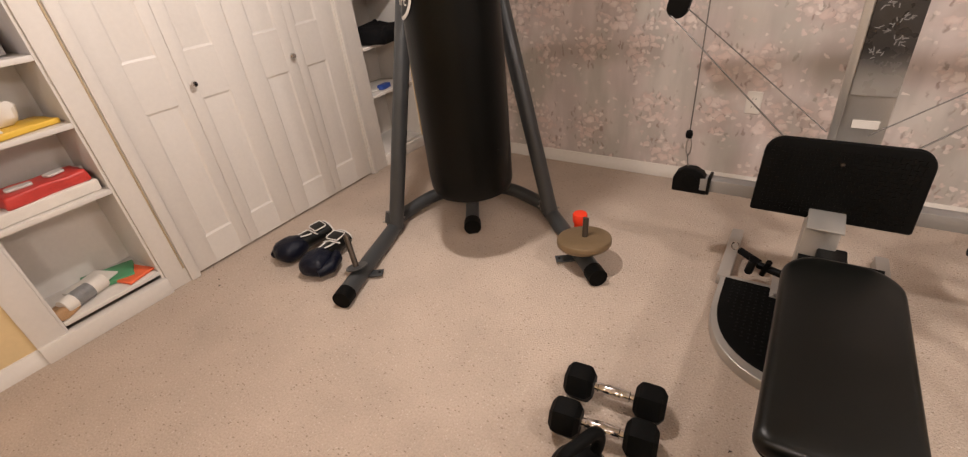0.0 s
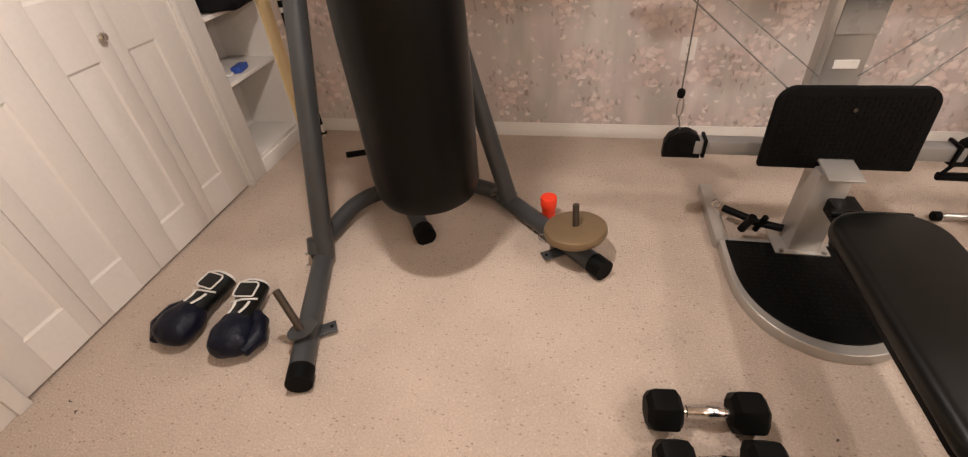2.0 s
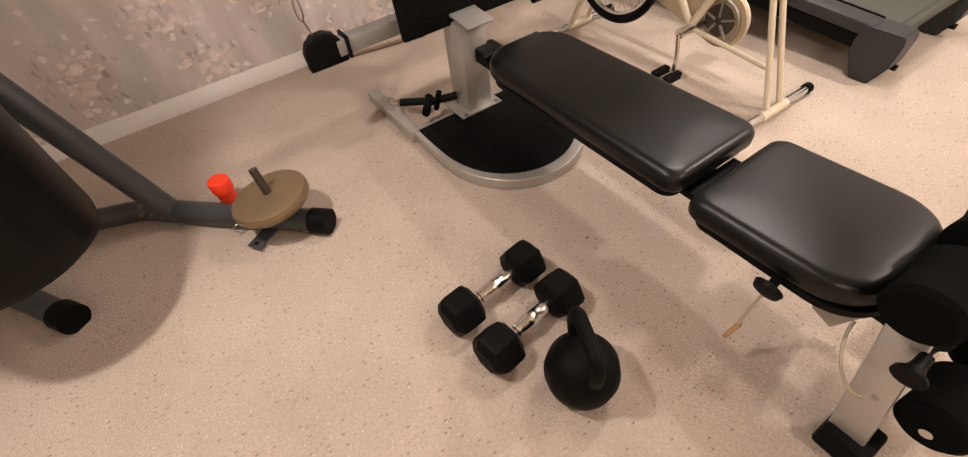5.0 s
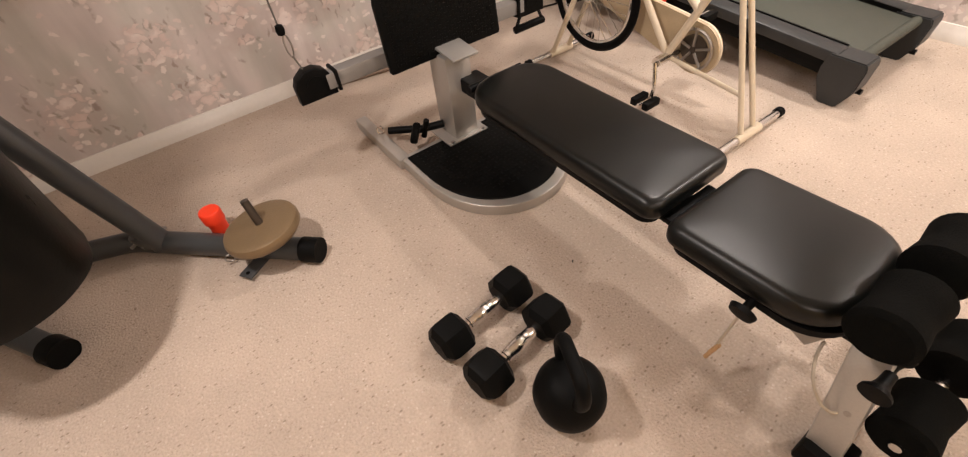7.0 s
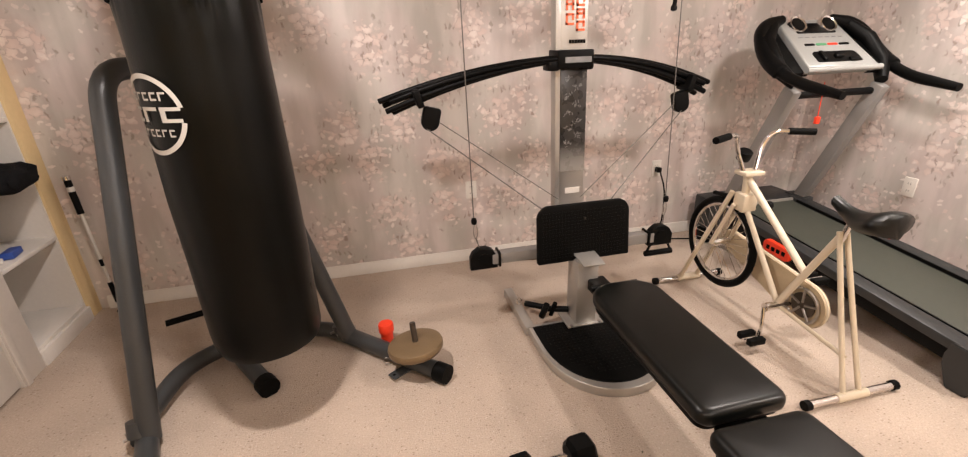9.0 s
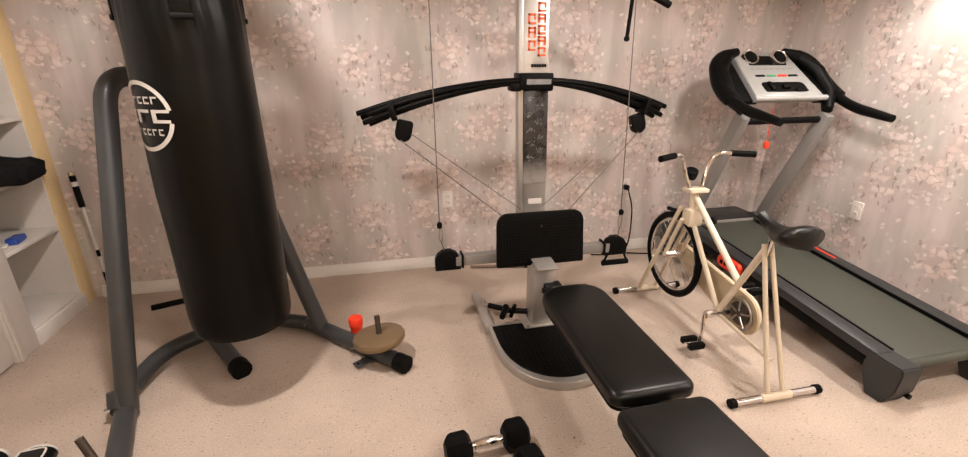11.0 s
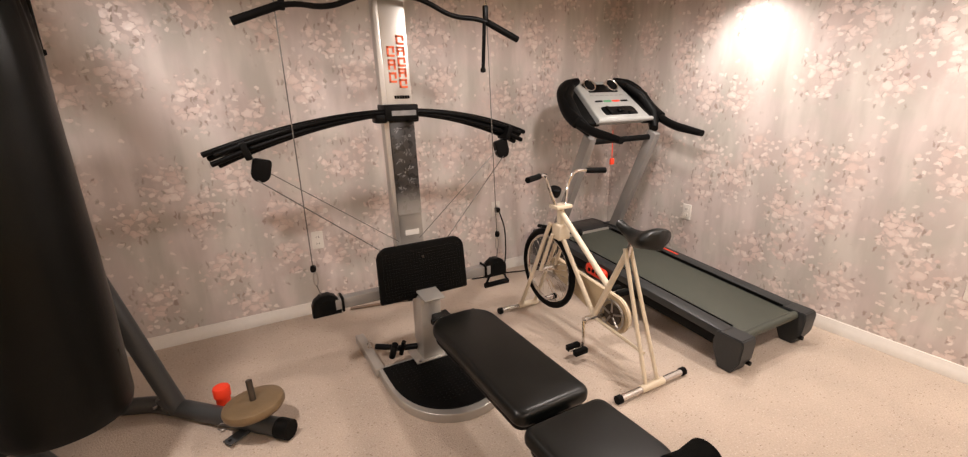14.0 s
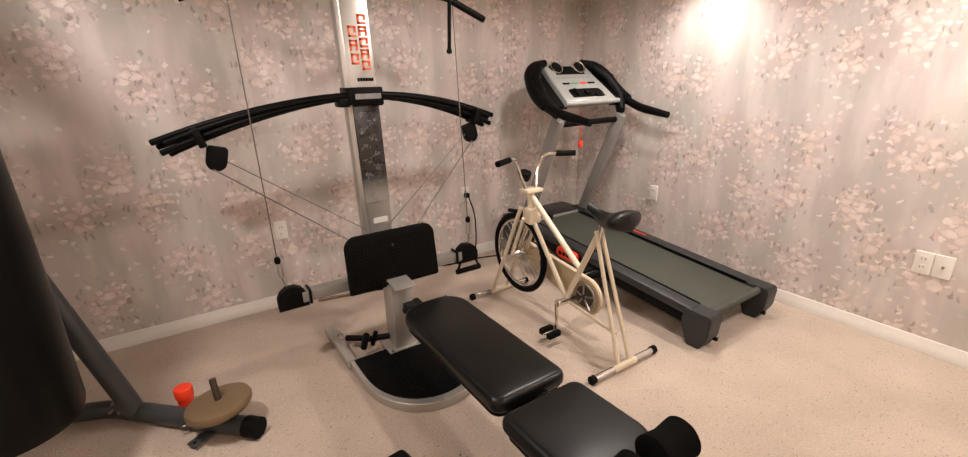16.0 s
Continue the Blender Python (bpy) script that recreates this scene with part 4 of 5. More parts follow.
def boxing_glove(x, y, rz, flip):
    g = thing("boxing_glove", "navy boxing glove with white piping lying on the carpet", "boxing glove", x, y, 0, rz, "pair of boxing gloves")
    bm = bmesh.new()
    bmesh.ops.create_icosphere(bm, subdivisions=4, radius=1)
    for v in bm.verts:
        c = v.co
        w = 0.078 * (1 - 0.25 * max(0, c.y)) * (1 + 0.10 * max(0, -c.y))
        c.x, c.y, c.z = math.copysign(abs(c.x) ** 0.85, c.x) * w, math.copysign(abs(c.y) ** 0.75, c.y) * 0.092, c.z * 0.058 * (1 - 0.15 * max(0, c.y)) + 0.058
        c += c.normalized() * (noise.noise(c * 22) * 0.007 + noise.noise(c * 60) * 0.0015)
        c.z = max(0.003, c.z)
    part("fist", bm, NAVY, g)
    part("thumb", tube([(flip * 0.05, -0.075, 0.045), (flip * 0.085, -0.02, 0.05), (flip * 0.078, 0.05, 0.055), (flip * 0.05, 0.09, 0.055)], [0.022, 0.033, 0.030, 0.02], 14), NAVY, g)
    part("palm", tube([(0, 0.03, 0.055), (0, 0.075, 0.057), (0, 0.12, 0.058)], [0.055, 0.053, 0.05], 20, flat=0.8), VINYL, g, "black palm")
    cuff = part("cuff", tube([(0, 0.10, 0.055), (0, 0.14, 0.054), (0, 0.18, 0.054), (0, 0.235, 0.056)], [0.050, 0.050, 0.054, 0.057], 20, flat=0.8), VINYL, g, "black wrist cuff")
    strap = part("wrist_strap", slab(rrect(0.085, 0.075, (0.02, 0.006, 0.02, 0.006), 4), 0.092, 0.1, 0.003, m=Matrix.Translation((0.0, 0.185, 0.0)) @ pose(0, 0, 0, 2, 0, -8)), VINYL, g)
    edge = [(q[0] * 0.97, q[1] * 0.97, 0.1) for q in rrect(0.085, 0.075, (0.02, 0.006, 0.02, 0.006), 4)]
    m = Matrix.Translation((0.0, 0.185, 0.0)) @ pose(0, 0, 0, 2, 0, -8)
    part("piping", tube([m @ Vector(q) for q in edge + edge[:1]], 0.0036, 6), OFFWHITE, strap, "white piping")
    part("piping", tube([(-0.05, 0.135, 0.083), (0.0, 0.128, 0.1), (0.05, 0.14, 0.083)], 0.004, 8), OFFWHITE, cuff, "white piping")
    part("cuff_trim", tube([(0, 0.230, 0.056), (0, 0.239, 0.0565)], [0.0582, 0.0582], 20, flat=0.8), OFFWHITE, cuff)
    for a, b in (((-0.032, 0.07, 0.092), (-0.022, 0.125, 0.098)), ((0.012, 0.06, 0.101), (0.03, 0.118, 0.095))):
        part("stripe", tube([a, ((a[0] + b[0]) / 2 + 0.006, (a[1] + b[1]) / 2, (a[2] + b[2]) / 2 + 0.001), b], 0.006, 8, 0.02, flat=0.5), OFFWHITE, g, "white stripe")
    return g


boxing_glove(-1.318, 1.945, -3, -1)
boxing_glove(-1.085, 1.925, 15, 1)
r = thing("floor_bar", "thin brown bar lying on the carpet by the baseboard", "gym bar", 0.92, 3.46, 0)
part("bar", tube([(-0.20, 0.045, 0.012), (0.2, -0.03, 0.012)], 0.010, 10), DARKTAN, r)
part("end_cap", tube([(0.18, -0.026, 0.0125), (0.215, -0.033, 0.0125)], 0.0122, 10), RUBBER, r)

for k, (x, y) in enumerate(((0.823, 1.86), (-1.475, 1.60), (-1.53, 1.63))):
    crumb = part("crumb", tube([(-0.006, 0, 0.002), (0.0, 0.002, 0.004), (0.006, -0.001, 0.002)], [0.0015, 0.0028, 0.0012], 6), DARKSTEEL)
    crumb.matrix_basis = pose(x, y, 0, 0, 0, 40 + 65 * k)
    tagged(crumb, "tiny dark crumb lying on the beige carpet", "crumb", "crumbs on the carpet")

# ---- exercise bike ----


def exercise_bike():
    b = thing("exercise_bike", "old cream enamelled exercise bike with a black saddle", "exercise bike", 1.77, 2.4, 0)
    yw, zw = 0.32, 0.345

    def tb(pts, r, name="frame_tube", m=CREAMTUBE, rd=0.0, s=12, lab=""):
        return part(name, tube(pts, r, s, rd), m, b, lab)
    # floor bars
    for y, w in ((0.53, 0.205), (-0.525, 0.205)):
        tb([(-w, y, 0.022), (w, y, 0.022)], 0.0165, "floor_bar", CHROME)
        for s in (-1, 1):
            tb([(s * w, y, 0.022), (s * (w + 0.025), y, 0.022)], 0.021, "rubber_foot", RUBBER)
        tb([(-0.075, y, 0.022), (0.075, y, 0.022)], 0.0195, "bar_sleeve")
    # front legs and fork
    for s in (-1, 1):
        tb([(s * 0.055, 0.53, 0.02), (s * 0.05, 0.24, 0.66)], 0.0125, "front_leg")
        tb([(s * 0.040, -0.525, 0.02), (s * 0.018, -0.31, 0.66)], 0.0105, "rear_leg")
    tb([(0.0, 0.20, 0.60), (0.0, -0.10, 0.21)], 0.0135, "down_tube")
    tb([(0.0, 0.20, 0.725), (0.0, -0.20, 0.415)], 0.0165, "top_tube")
    tb([(0.0, -0.10, 0.2), (0.0, -0.31, 0.64)], 0.0155, "seat_tube")
    tb([(0.0, -0.10, 0.20), (0.0, -0.46, 0.16)], 0.0095, "rear_stay")
    tb([(0, 0.20, 0.56), (0, 0.215, 0.77)], 0.021, "head_tube")
    part("head_plate", box(-0.055, 0.055, 0.17, 0.25, 0.752, 0.772, 0.004), CREAMTUBE, b)
    part("head_block", box(-0.04, 0.04, 0.165, 0.24, 0.57, 0.66, 0.008), CREAMTUBE, b)
    part("tension_knob", lathe([(0, 0), (0.02, 0.002), (0.022, 0.022), (0.008, 0.028), (0.008, 0.05)], 16, Matrix.Translation((0.085, 0.13, 0.61)) @ pose(0, 0, 0, 0, -90, 0)), PLASTIC, b)
    part("meter", lathe([(0.03, 0), (0.034, 0.01), (0.034, 0.045), (0.028, 0.05), (0, 0.05)], 24, Matrix.Translation((-0.02, 0.25, 0.82)) @ pose(0, 0, 0, 20, 0, 0)), PLASTIC, b, "black round speed meter")
    # handlebar
    for s in (-1, 1):
        tb([(s * 0.035, 0.215, 0.77), (s * 0.07, 0.24, 0.88), (s * 0.10, 0.22, 0.955), (s * 0.26, 0.155, 0.95)], 0.0115, "handlebar", CHROME, 0.06)
        tb([(s * 0.165, 0.195, 0.953), (s * 0.272, 0.150, 0.95)], 0.0165, "grip", RUBBER)
    # wheel
    wheel = part("wheel", tube([(0, yw + 0.232 * math.cos(t), zw + 0.232 * math.sin(t)) for t in np.linspace(0, math.tau, 49)], 0.0185, 12), RUBBER, b, "black rubber bicycle tyre")
    part("wheel_rim", tube([(0, yw + 0.208 * math.cos(t), zw + 0.208 * math.sin(t)) for t in np.linspace(0, math.tau, 49)], 0.0095, 8), CHROME, wheel)
    part("wheel_hub", tube([(-0.05, yw, zw), (0.05, yw, zw)], 0.02, 14), CHROME, wheel)
    for k in range(28):
        a = math.tau * k / 28
        c = a + (0.5 if k % 2 else -0.5)
        part("spoke", tube([((0.03 if k % 4 < 2 else -0.03), yw + 0.019 * math.cos(c), zw + 0.019 * math.sin(c)), (0, yw + 0.203 * math.cos(a), zw + 0.203 * math.sin(a))], 0.0014, 5), CHROME, wheel)
    for s in (-1, 1):
        tb([(s * 0.05, 0.215, 0.60), (s * 0.055, yw, zw)], 0.011, "fork_blade")
    part("brake_strap", tube([(0.0, yw - 0.1, zw + 0.255), (0.0, yw + 0.0, zw + 0.262), (0, yw + 0.1, zw + 0.25)], 0.012, 8), PLASTIC, b)
    # chain guard: long tapered cover, and the chain ring
    g0, g1 = Vector((0.075, yw, zw)), Vector((0.075, -0.185, 0.235))
    d = (g1 - g0).normalized()
    n = Vector((0, -d.z, d.y))
    pts = []
    for k in range(13):
        a = math.pi / 2 + math.pi * k / 12
        pts.append(g0 + d * (0.055 * math.cos(a)) + n * (0.055 * math.sin(a)))
    for k in range(17):
        a = -math.pi / 2 + math.pi * k / 16
        pts.append(g1 + d * (0.105 * math.cos(a)) + n * (0.105 * math.sin(a)))
    bm = bmesh.new()
    rows = [[bm.verts.new((x, p.y, p.z)) for p in pts] for x in (0.062, 0.088)]
    k = len(pts)
    for i in range(k):
        bm.faces.new((rows[0][i], rows[0][(i + 1) % k], rows[1][(i + 1) % k], rows[1][i]))
    bm.faces.new(rows[0])
    part("chain_guard", bm, TANGUARD, b, "tan chain guard with a cream rim")
    part("guard_rim", tube([(0.075, p.y, p.z) for p in pts] + [(0.075, pts[0].y, pts[0].z)], 0.0055, 6), CREAMTUBE, b)
    part("chain_ring", tube([(0.05, g1.y + 0.082 * math.cos(t), g1.z + 0.082 * math.sin(t)) for t in np.linspace(0, math.tau, 33)], 0.0065, 6), STEEL, b)
    part("chain_wheel", lathe([(0.0, -0.004), (0.060, -0.004), (0.060, 0.004), (0, 0.004)], 28, Matrix.Translation((0.055, g1.y, g1.z)) @ pose(0, 0, 0, 0, 90, 0)), DARKSTEEL, b, "dark worn chain wheel")
    for k in range(5):
        a = math.tau * k / 5 + 0.3
        part("spider_arm", tube([(0.049, g1.y + 0.015 * math.cos(a), g1.z + 0.015 * math.sin(a)), (0.049, g1.y + 0.078 * math.cos(a), g1.z + 0.078 * math.sin(a))], 0.006, 8), STEEL, b)
    part("crank_axle", tube([(-0.075, -0.11, 0.20), (0.10, -0.11, 0.20)], 0.02, 14), CHROME, b)
    for s, dy, dz in ((-1, -0.03, -0.135), (1, -0.02, 0.13)):
        tb([(s * 0.08, -0.11, 0.20), (s * 0.10, -0.11 + dy, 0.20 + dz * 0.6), (s * 0.105, -0.11 + dy, 0.20 + dz)], 0.0085, "crank_arm", CHROME, 0.04)
        part("pedal", box(s * 0.145 - 0.042, s * 0.145 + 0.042, -0.11 + dy - 0.045, -0.11 + dy - 0.015, 0.20 + dz - 0.016, 0.20 + dz + 0.016, 0.005), RUBBER, b)
        part("pedal", box(s * 0.145 - 0.042, s * 0.145 + 0.042, -0.11 + dy + 0.015, -0.11 + dy + 0.045, 0.20 + dz - 0.016, 0.20 + dz + 0.016, 0.005), RUBBER, b)
        tb([(s * 0.105, -0.11 + dy, 0.20 + dz), (s * 0.19, -0.11 + dy, 0.20 + dz)], 0.006, "pedal_axle", CHROME)
    # saddle
    part("seat_post", tube([(0, -0.31, 0.60), (0, -0.335, 0.73)], 0.012, 12), CHROME, b)
    bm = bmesh.new()
    rings = []
    for i in range(15):
        u = i / 14
        y = -0.25 - 0.255 * u
        w = 0.026 + 0.105 * (max(0, u - 0.2) / 0.8) ** 1.1
        if u > 0.72:
            w *= math.sqrt(max(0.02, 1 - ((u - 0.72) / 0.285) ** 2))
        top = 0.79 - 0.030 * math.sin(min(1, u * 1.25) * math.pi) + 0.018 * max(0, u - 0.5)
        h = 0.042 + 0.045 * min(1, u * 1.3)
        rings.append([bm.verts.new((w * math.cos(a), y, top - h / 2 + h / 2 * math.sin(a) * (1 if math.sin(a) > 0 else 1.2))) for a in np.linspace(0, math.tau, 20, endpoint=False)])
    for p, q in zip(rings, rings[1:]):
        for k in range(20):
            bm.faces.new((p[k], p[(k + 1) % 20], q[(k + 1) % 20], q[k]))
    bm.faces.new(rings[0]), bm.faces.new(rings[-1])
    part("saddle", bm, VINYL, b, "black vinyl saddle")
    return b


exercise_bike()

# ---- treadmill ----


def treadmill():
    t = thing("treadmill", "dark grey folding treadmill with a silver console", "treadmill", 2.535, 1.74, 0)
    hw = 0.325
    slope = math.atan2(0.13, 1.55)

    def deck(bm):
        bmesh.ops.transform(bm, matrix=Matrix.Translation((0, 0, 0.195)) @ Matrix.Rotation(slope, 4, "X"), verts=bm.verts)
        return bm
    L = 1.56
    part("belt", deck(box(-0.225, 0.225, 0.02, L - 0.05, -0.03, -0.012, 0.008)), BELT, t, "worn grey-green running belt")
    part("deck_board", deck(box(-0.24, 0.24, 0.05, L, -0.06, -0.032)), PLASTIC, t)
    for s in (-1, 1):
        a, c = sorted((s * 0.232, s * hw))
        part("side_rail", deck(box(a, c, 0.09, L, -0.045, 0.003, 0.010)), GREYDECK, t)
        part("side_skirt", deck(box(s * (hw - 0.045) - 0.03, s * (hw - 0.045) + 0.03, 0.09, L, -0.105, -0.04, 0.006)), PLASTIC, t)
        a, c = sorted((s * 0.224, s * (hw + 0.008)))
        bm = bmesh.new()
        prof = [(-0.02, 0.004), (0.12, 0.007), (0.13, -0.05), (0.13, -0.10), (0.09, -0.195), (0.02, -0.195), (-0.02, -0.12), (-0.03, -0.02)]
        rows = [[bm.verts.new((x, y, z)) for y, z in prof] for x in (a, c)]
        k = len(prof)
        for i in range(k):
            bm.faces.new((rows[0][i], rows[0][(i + 1) % k], rows[1][(i + 1) % k], rows[1][i]))
        bm.faces.new(rows[0]), bm.faces.new(rows[1])
        bmesh.ops.bevel(bm, geom=bm.edges[:], offset=0.005, segments=2, affect="EDGES")
        bmesh.ops.transform(bm, matrix=Matrix.Translation((0, 0, 0.195)), verts=bm.verts)
        part("end_cap", bm, GREYDECK, t)
        part("adjust_bolt", tube([(s * 0.24, -0.025, 0.05), (s * 0.24, 0.03, 0.05)], 0.012, 10), PLASTIC, t)
        part("belt_guide", deck(box(s * 0.229 - 0.004, s * 0.229 + 0.004, 0.1, L - 0.1, -0.012, 0.0045)), PLASTIC, t)
        # upright, leaning back to the walker
        base, head = Vector((s * 0.30, 1.51, 0.30)), Vector((s * 0.30, 1.17, 1.10))
        m = along(base, head)
        part("upright", box(-0.028, 0.028, -0.04, 0.04, 0, (head - base).length, 0.008, m), UPRIGHT, t)
        part("upright_shoe", box(s * 0.30 - 0.04, s * 0.30 + 0.04, 1.43, 1.60, 0.12, 0.335, 0.012), GREYDECK, t)
        # handrail: from the console down and out to the walker
        part("handrail", tube([(s * 0.17, 1.47, 1.45), (s * 0.35, 1.43, 1.40), (s * 0.39, 1.29, 1.235), (s * 0.37, 1.10, 1.145), (s * 0.36, 0.83, 1.105)], [0.025] + [0.040] * 7 + [0.042] * 7 + [0.028] * 7 + [0.021], 14, 0.13), PLASTIC, t)
        part("rail_fairing", tube([(s * 0.26, 1.43, 1.42), (s * 0.35, 1.36, 1.34), (s * 0.36, 1.25, 1.21), (s * 0.29, 1.17, 1.12)], [0.03, 0.042, 0.045, 0.03], 12), PLASTIC, t)
        fair = [(0.20, 0.0), (0.33, 0.0), (0.372, 0.10), (0.345, 0.28), (0.27, 0.37), (0.19, 0.38)]
        fm = Matrix.Translation((0.0, 1.17, 1.20)) @ pose(0, 0, 0, 37, 0, 0) @ Matrix.Translation((s * 0.28, 0.19, 0))
        part("side_fairing", slab([(s * (x - 0.28), y - 0.19) for x, y in fair], -0.055, -0.025, 0.006, m=fm), PLASTIC, t)
    part("roller", deck(tube([(-0.23, 0.03, -0.022), (0.23, 0.03, -0.022)], 0.022, 14)), BELT, t)
    part("motor_hood", box(-hw, hw, 1.52, 1.78, 0.10, 0.325, 0.02), GREYDECK, t)
    part("hood_trim", box(-0.23, 0.23, 1.485, 1.50, 0.30, 0.325, 0.004), SILVER, t)
    part("front_foot", box(-hw, hw, 1.60, 1.72, 0.0, 0.10, 0.02), PLASTIC, t)
    part("red_mark", deck(box(0.27, 0.285, 0.86, 1.05, 0.0032, 0.005)), RED, t)
    clip = part("red_clip", slab(rrect(0.19, 0.075, (0.03,) * 4, 5), 0, 0.03, 0.006, m=Matrix.Translation((-hw - 0.002, 1.00, 0.225)) @ pose(0, 0, 0, 4, 0, 0) @ pose(0, 0, 0, 90, 0, -90)), RED, t, "red plastic incline latch")
    for k in range(4):
        part("slot", box(-hw - 0.036, -hw - 0.030, 0.935 + 0.036 * k, 0.957 + 0.036 * k, 0.213, 0.237, 0.002, None), RUBBER, clip)
    # console: a tilted panel that narrows to its top
    m = Matrix.Translation((0.0, 1.17, 1.20)) @ pose(0, 0, 0, 37, 0, 0)
    o = [(-0.235, 0.0), (0.235, 0.0), (0.20, 0.36), (0.185, 0.40), (-0.185, 0.40), (-0.20, 0.36)]
    o = [(x, y - 0.2) for x, y in o]
    m2 = m @ Matrix.Translation((0, 0.2, 0))
    panel = part("console_panel", slab(o, -0.05, 0.012, 0.012, m=m2), CONSOLE, t, "silver console panel")
    part("display", slab(rrect(0.27, 0.085, (0.01,) * 4, 3), 0.010, 0.016, 0.002, m=m @ Matrix.Translation((0, 0.315, 0))), PLASTIC, panel, "dark display")
    for s in (-1, 1):
        mm = m @ Matrix.Translation((s * 0.105, 0.335, 0.014)) @ pose(0, 0, 0, 14, 0, 0)
        part("fan_ring", lathe([(0.042, 0), (0.042, 0.018), (0.050, 0.022), (0.055, 0.012), (0.055, -0.01)], 28, mm), CHROME, panel)
        part("fan_cone", lathe([(0, 0.006), (0.043, 0.010)], 24, mm), PLASTIC, panel)
    for k, mt in enumerate((PLASTIC, GREENP, RED, PLASTIC)):
        part("button", slab(rrect(0.068, 0.016, (0.007,) * 4, 4), 0.011, 0.016, 0.002, m=m @ Matrix.Translation((-0.117 + k * 0.078, 0.175, 0))), mt, panel)
    bm = bmesh.new()
    for k in range(7):
        box(-0.15 + k * 0.045, -0.12 + k * 0.045, 0.235, 0.241, 0.0121, 0.0128, bm=bm)
    bmesh.ops.transform(bm, matrix=m, verts=bm.verts)
    part("console_print", bm, GREYP, panel)
    part("tray", slab(rrect(0.30, 0.085, (0.03, 0.03, 0.012, 0.012), 5), 0.009, 0.0145, 0.002, m=m @ Matrix.Translation((0, 0.075, 0))), PLASTIC, panel, "dark recessed tray")
    part("safety_key", box(-0.025, 0.025, 0.055, 0.085, 0.012, 0.032, 0.006, m), PLASTIC, panel)
    part("tray_post", box(-0.11, -0.085, 0.04, 0.11, 0.012, 0.028, 0.004, m), PLASTIC, panel)
    part("tray_post", box(0.06, 0.12, 0.03, 0.055, 0.012, 0.026, 0.004, m), PLASTIC, panel)
    part("console_lip", tube([(-0.25, 1.16, 1.195), (0.25, 1.16, 1.195)], 0.016, 12), CONSOLE, t)
    part("key_cord", tube([(-0.11, 1.16, 1.13), (-0.115, 1.15, 0.94)], 0.0025, 6), RED, t)
    part("key_clip", box(-0.128, -0.10, 1.14, 1.16, 0.905, 0.945, 0.004), RED, t)
    part("cross_brace", tube([(-0.29, 1.2, 1.06), (0.29, 1.2, 1.06)], 0.02, 12), PLASTIC, t)
    return t


treadmill()

# ---- small things on the shelves and by the wall ----


def packet(name, label, category, x, y, z, sx, sy, sz, mat, rz=0, tilt=0, soft=0.006):
    bm = box(-sx / 2, sx / 2, -sy / 2, sy / 2, 0, sz, min(soft, sz * 0.4), seg=3)
    bmesh.ops.subdivide_edges(bm, edges=[e for e in bm.edges if e.calc_length() > 0.05], cuts=3, use_grid_fill=True)
    for v in bm.verts:
        v.co += Vector((noise.noise(v.co * 18), noise.noise(v.co * 18 + Vector((5, 0, 0))), abs(noise.noise(v.co * 15)) if v.co.z > sz * 0.5 else 0)) * soft
    ob = part(name, bm, mat)
    ob.matrix_basis = pose(x, y, z, 0, tilt, rz)
    return tagged(ob, label, category)


S = WEST - 0.14
packet("snack_packet", "red glossy snack packet lying on a box", "packet", S + 0.03, 1.270, 0.635, 0.16, 0.30, 0.05, REDP, 4, 0, 0.012)
snack = bpy.data.objects["snack_packet"]
for x, y, w, h, turn in ((0.0, 0.06, 0.05, 0.07, 12), (0.02, -0.07, 0.04, 0.09, -8)):
    part("print_patch", slab(rrect(w, h, (0.012,) * 4, 4), 0.055, 0.066, 0.003, m=pose(x, y, 0, 0, 0, turn)), OFFWHITE, snack, "pale printed patch")
packet("shallow_box", "pale cardboard tray of odds and ends on the shelf", "box", S + 0.02, 1.240, 0.586, 0.20, 0.38, 0.05, PAPER, 2)
packet("paper_stack", "stack of loose white papers", "papers", S - 0.05, 1.370, 0.638, 0.10, 0.12, 0.035, PAPER, 20)
packet("yellow_envelope", "yellow padded envelope on the shelf", "envelope", S + 0.03, 1.310, 0.887, 0.17, 0.22, 0.022, YELLOWP, 12)
packet("paper_stack", "white papers under an envelope", "papers", S, 1.165, 0.887, 0.2, 0.2, 0.03, PAPER, -8)
packet("plastic_bag", "crumpled pale plastic bag with red contents", "bag", S - 0.03, 1.240, 0.912, 0.16, 0.20, 0.09, PAPER, 5, 0, 0.03)
packet("red_pouch", "small dark red pouch among the papers", "pouch", S + 0.03, 1.170, 0.925, 0.08, 0.10, 0.05, REDP, 30, 0, 0.015)
packet("blue_binder", "blue and grey binder lying on the shelf", "binder", S, 1.190, 1.152, 0.22, 0.28, 0.11, BLUE, 3)
packet("glass_jar", "pale jar at the back of the shelf", "jar", S - 0.05, 1.370, 1.152, 0.09, 0.09, 0.14, OFFWHITE, 0)
packet("orange_card", "orange and white printed card", "card", S + 0.05, 1.370, 0.132, 0.16, 0.13, 0.012, ORANGE, 14)
packet("magazine", "green and white magazine on the shelf bottom", "magazine", S - 0.03, 1.300, 0.132, 0.16, 0.22, 0.02, GREENP, -20)
packet("magazine", "white magazine lying open on the shelf bottom", "magazine", S - 0.02, 1.230, 0.153, 0.14, 0.18, 0.012, PAPER, 24)
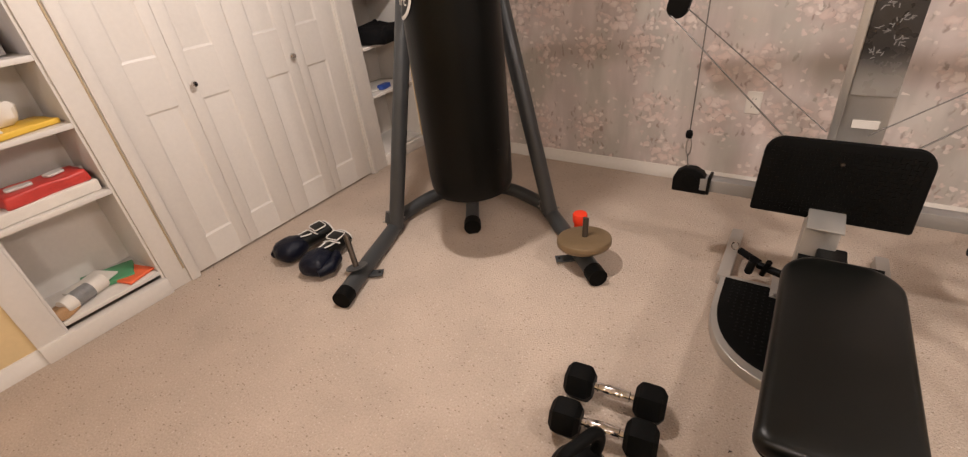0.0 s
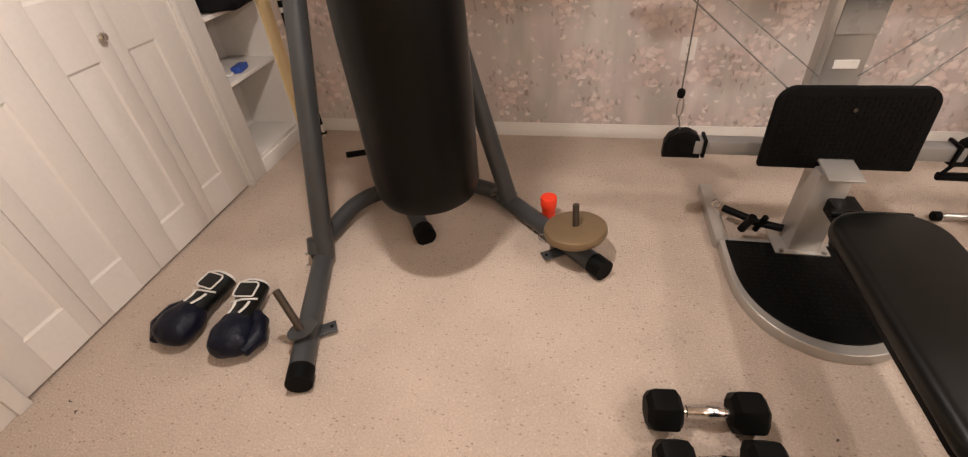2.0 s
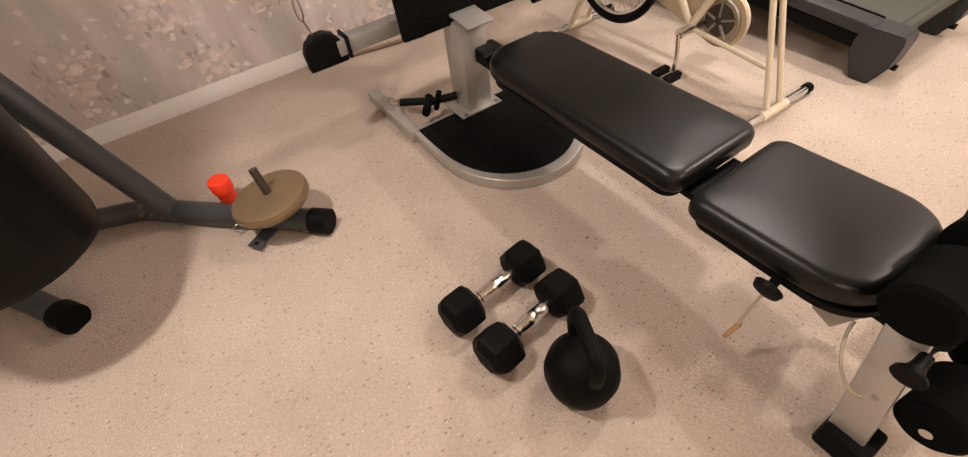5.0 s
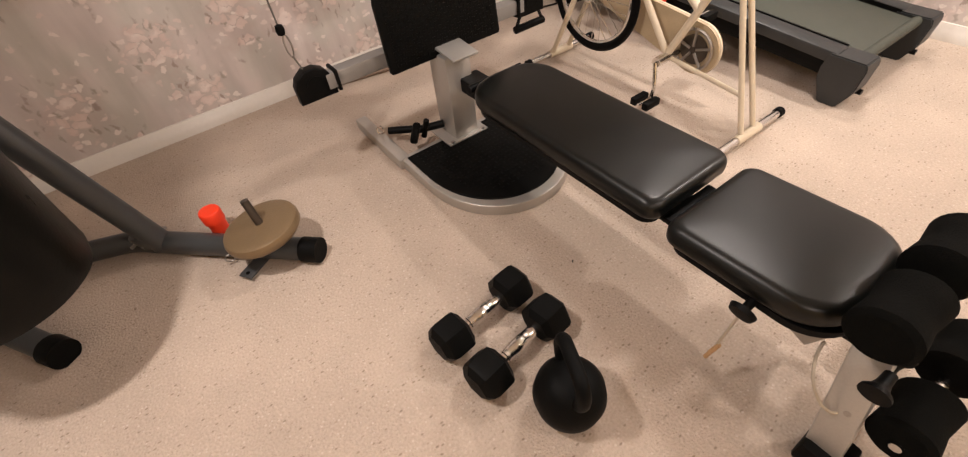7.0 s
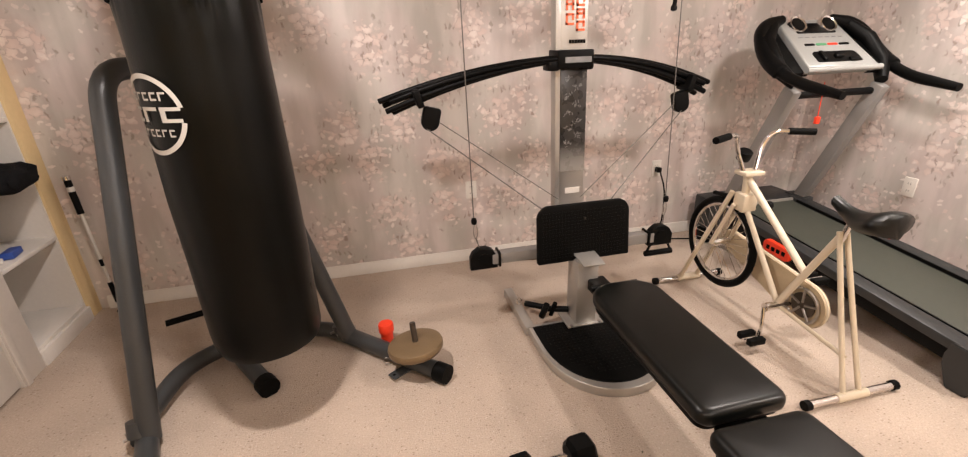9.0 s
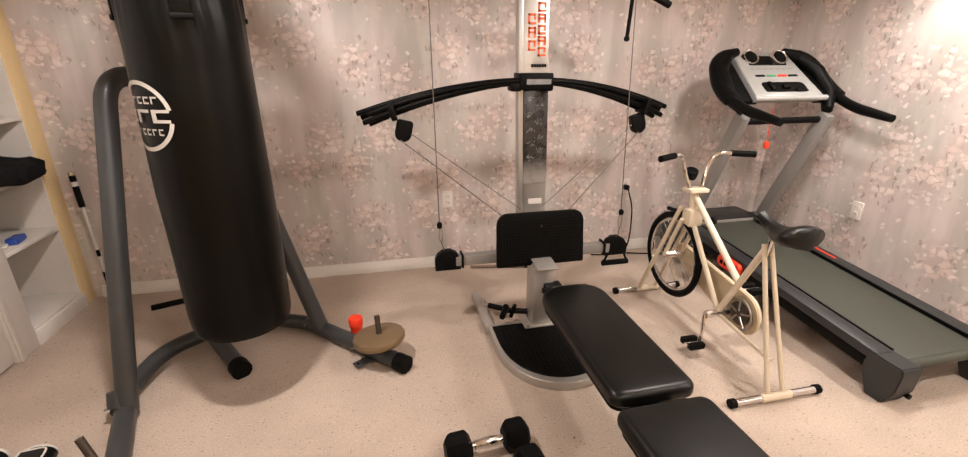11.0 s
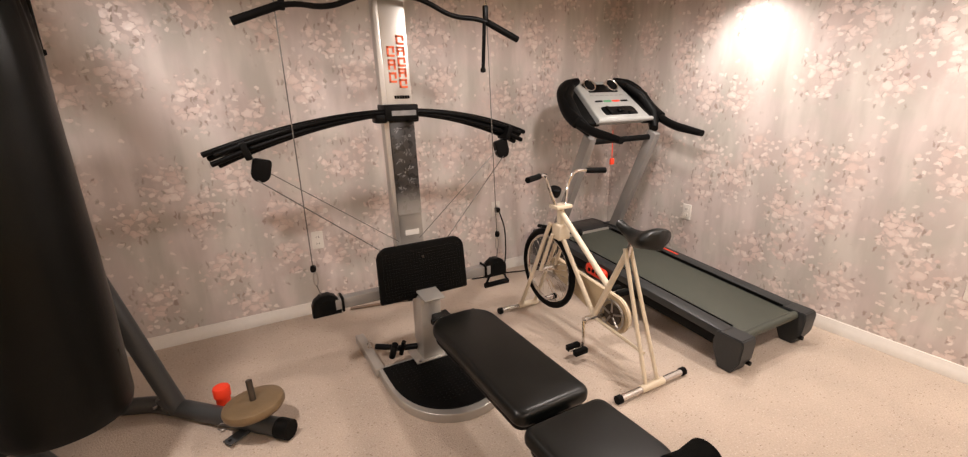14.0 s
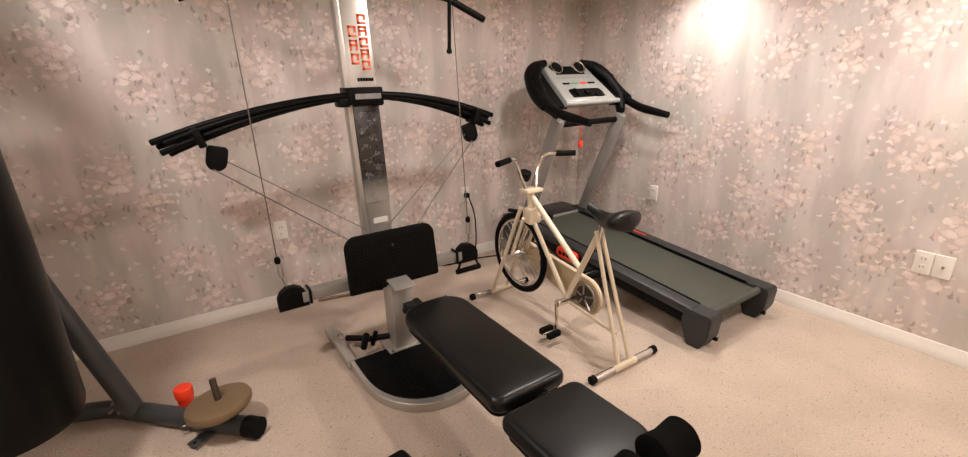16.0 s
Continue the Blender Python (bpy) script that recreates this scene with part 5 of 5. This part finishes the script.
packet("brown_pouch", "small brown paper pouch at the shelf edge", "pouch", S + 0.09, 1.070, 0.132, 0.09, 0.09, 0.04, WOOD, 30, 0, 0.02)
c = thing("paper_roll", "white and grey paper roll lying on the shelf", "paper roll", S + 0.06, 1.175, 0.132)
part("roll", lathe([(0.012, -0.1), (0.034, -0.1), (0.036, -0.09), (0.036, 0.09), (0.034, 0.1), (0.012, 0.1)], 24, Matrix.Translation((0, 0, 0.036)) @ pose(0, 0, 0, 90, 0, 20)), PAPER, c)
part("wrap_band", lathe([(0.0365, -0.03), (0.0372, -0.03), (0.0372, 0.05), (0.0365, 0.05)], 24, Matrix.Translation((0, 0, 0.036)) @ pose(0, 0, 0, 90, 0, 20)), GREYP, c)
packet("black_cap", "black cloth cap lying over the shelf edge", "cap", WEST - 0.02, 3.265, 0.83, 0.28, 0.30, 0.10, CLOTH, 14, 0, 0.04)
packet("blue_tape", "blue plastic tape dispenser on the shelf", "tape", WEST - 0.05, 3.245, 0.517, 0.05, 0.10, 0.03, BLUE, 12)
packet("paper_slip", "small white slip of paper on the shelf", "paper", WEST - 0.08, 3.165, 0.517, 0.07, 0.06, 0.012, PAPER, 30)
packet("brown_tin", "brown tin on the upper shelf", "tin", WEST - 0.08, 3.305, 1.132, 0.10, 0.16, 0.05, WOOD, 5)
s = thing("ski_pole", "black and white ski pole leaning in the corner", "pole", -1.52, 3.50, 0)
a, c = Vector((0, 0, 0.0)), Vector((-0.045, 0.035, 1.02))


def at_pole(u):
    return a + (c - a) * u


part("shaft", tube([at_pole(0.0), at_pole(0.62)], 0.0085, 10), OFFWHITE, s)
part("shaft_band", tube([at_pole(0.30), at_pole(0.34)], 0.0095, 10), PLASTIC, s)
part("lower_grip", tube([at_pole(0.08), at_pole(0.20)], 0.0125, 10), PLASTIC, s)
part("upper_grip", tube([at_pole(0.60), at_pole(0.78)], 0.0165, 12), PLASTIC, s)
part("band", tube([at_pole(0.72), at_pole(0.745)], 0.0175, 12), OFFWHITE, s)
part("knob", tube([at_pole(0.78), at_pole(0.80)], 0.019, 12), CHROME, s)
part("basket", lathe([(0.006, 0.02), (0.022, 0.022), (0.022, 0.026), (0.006, 0.03)], 16), PLASTIC, s)
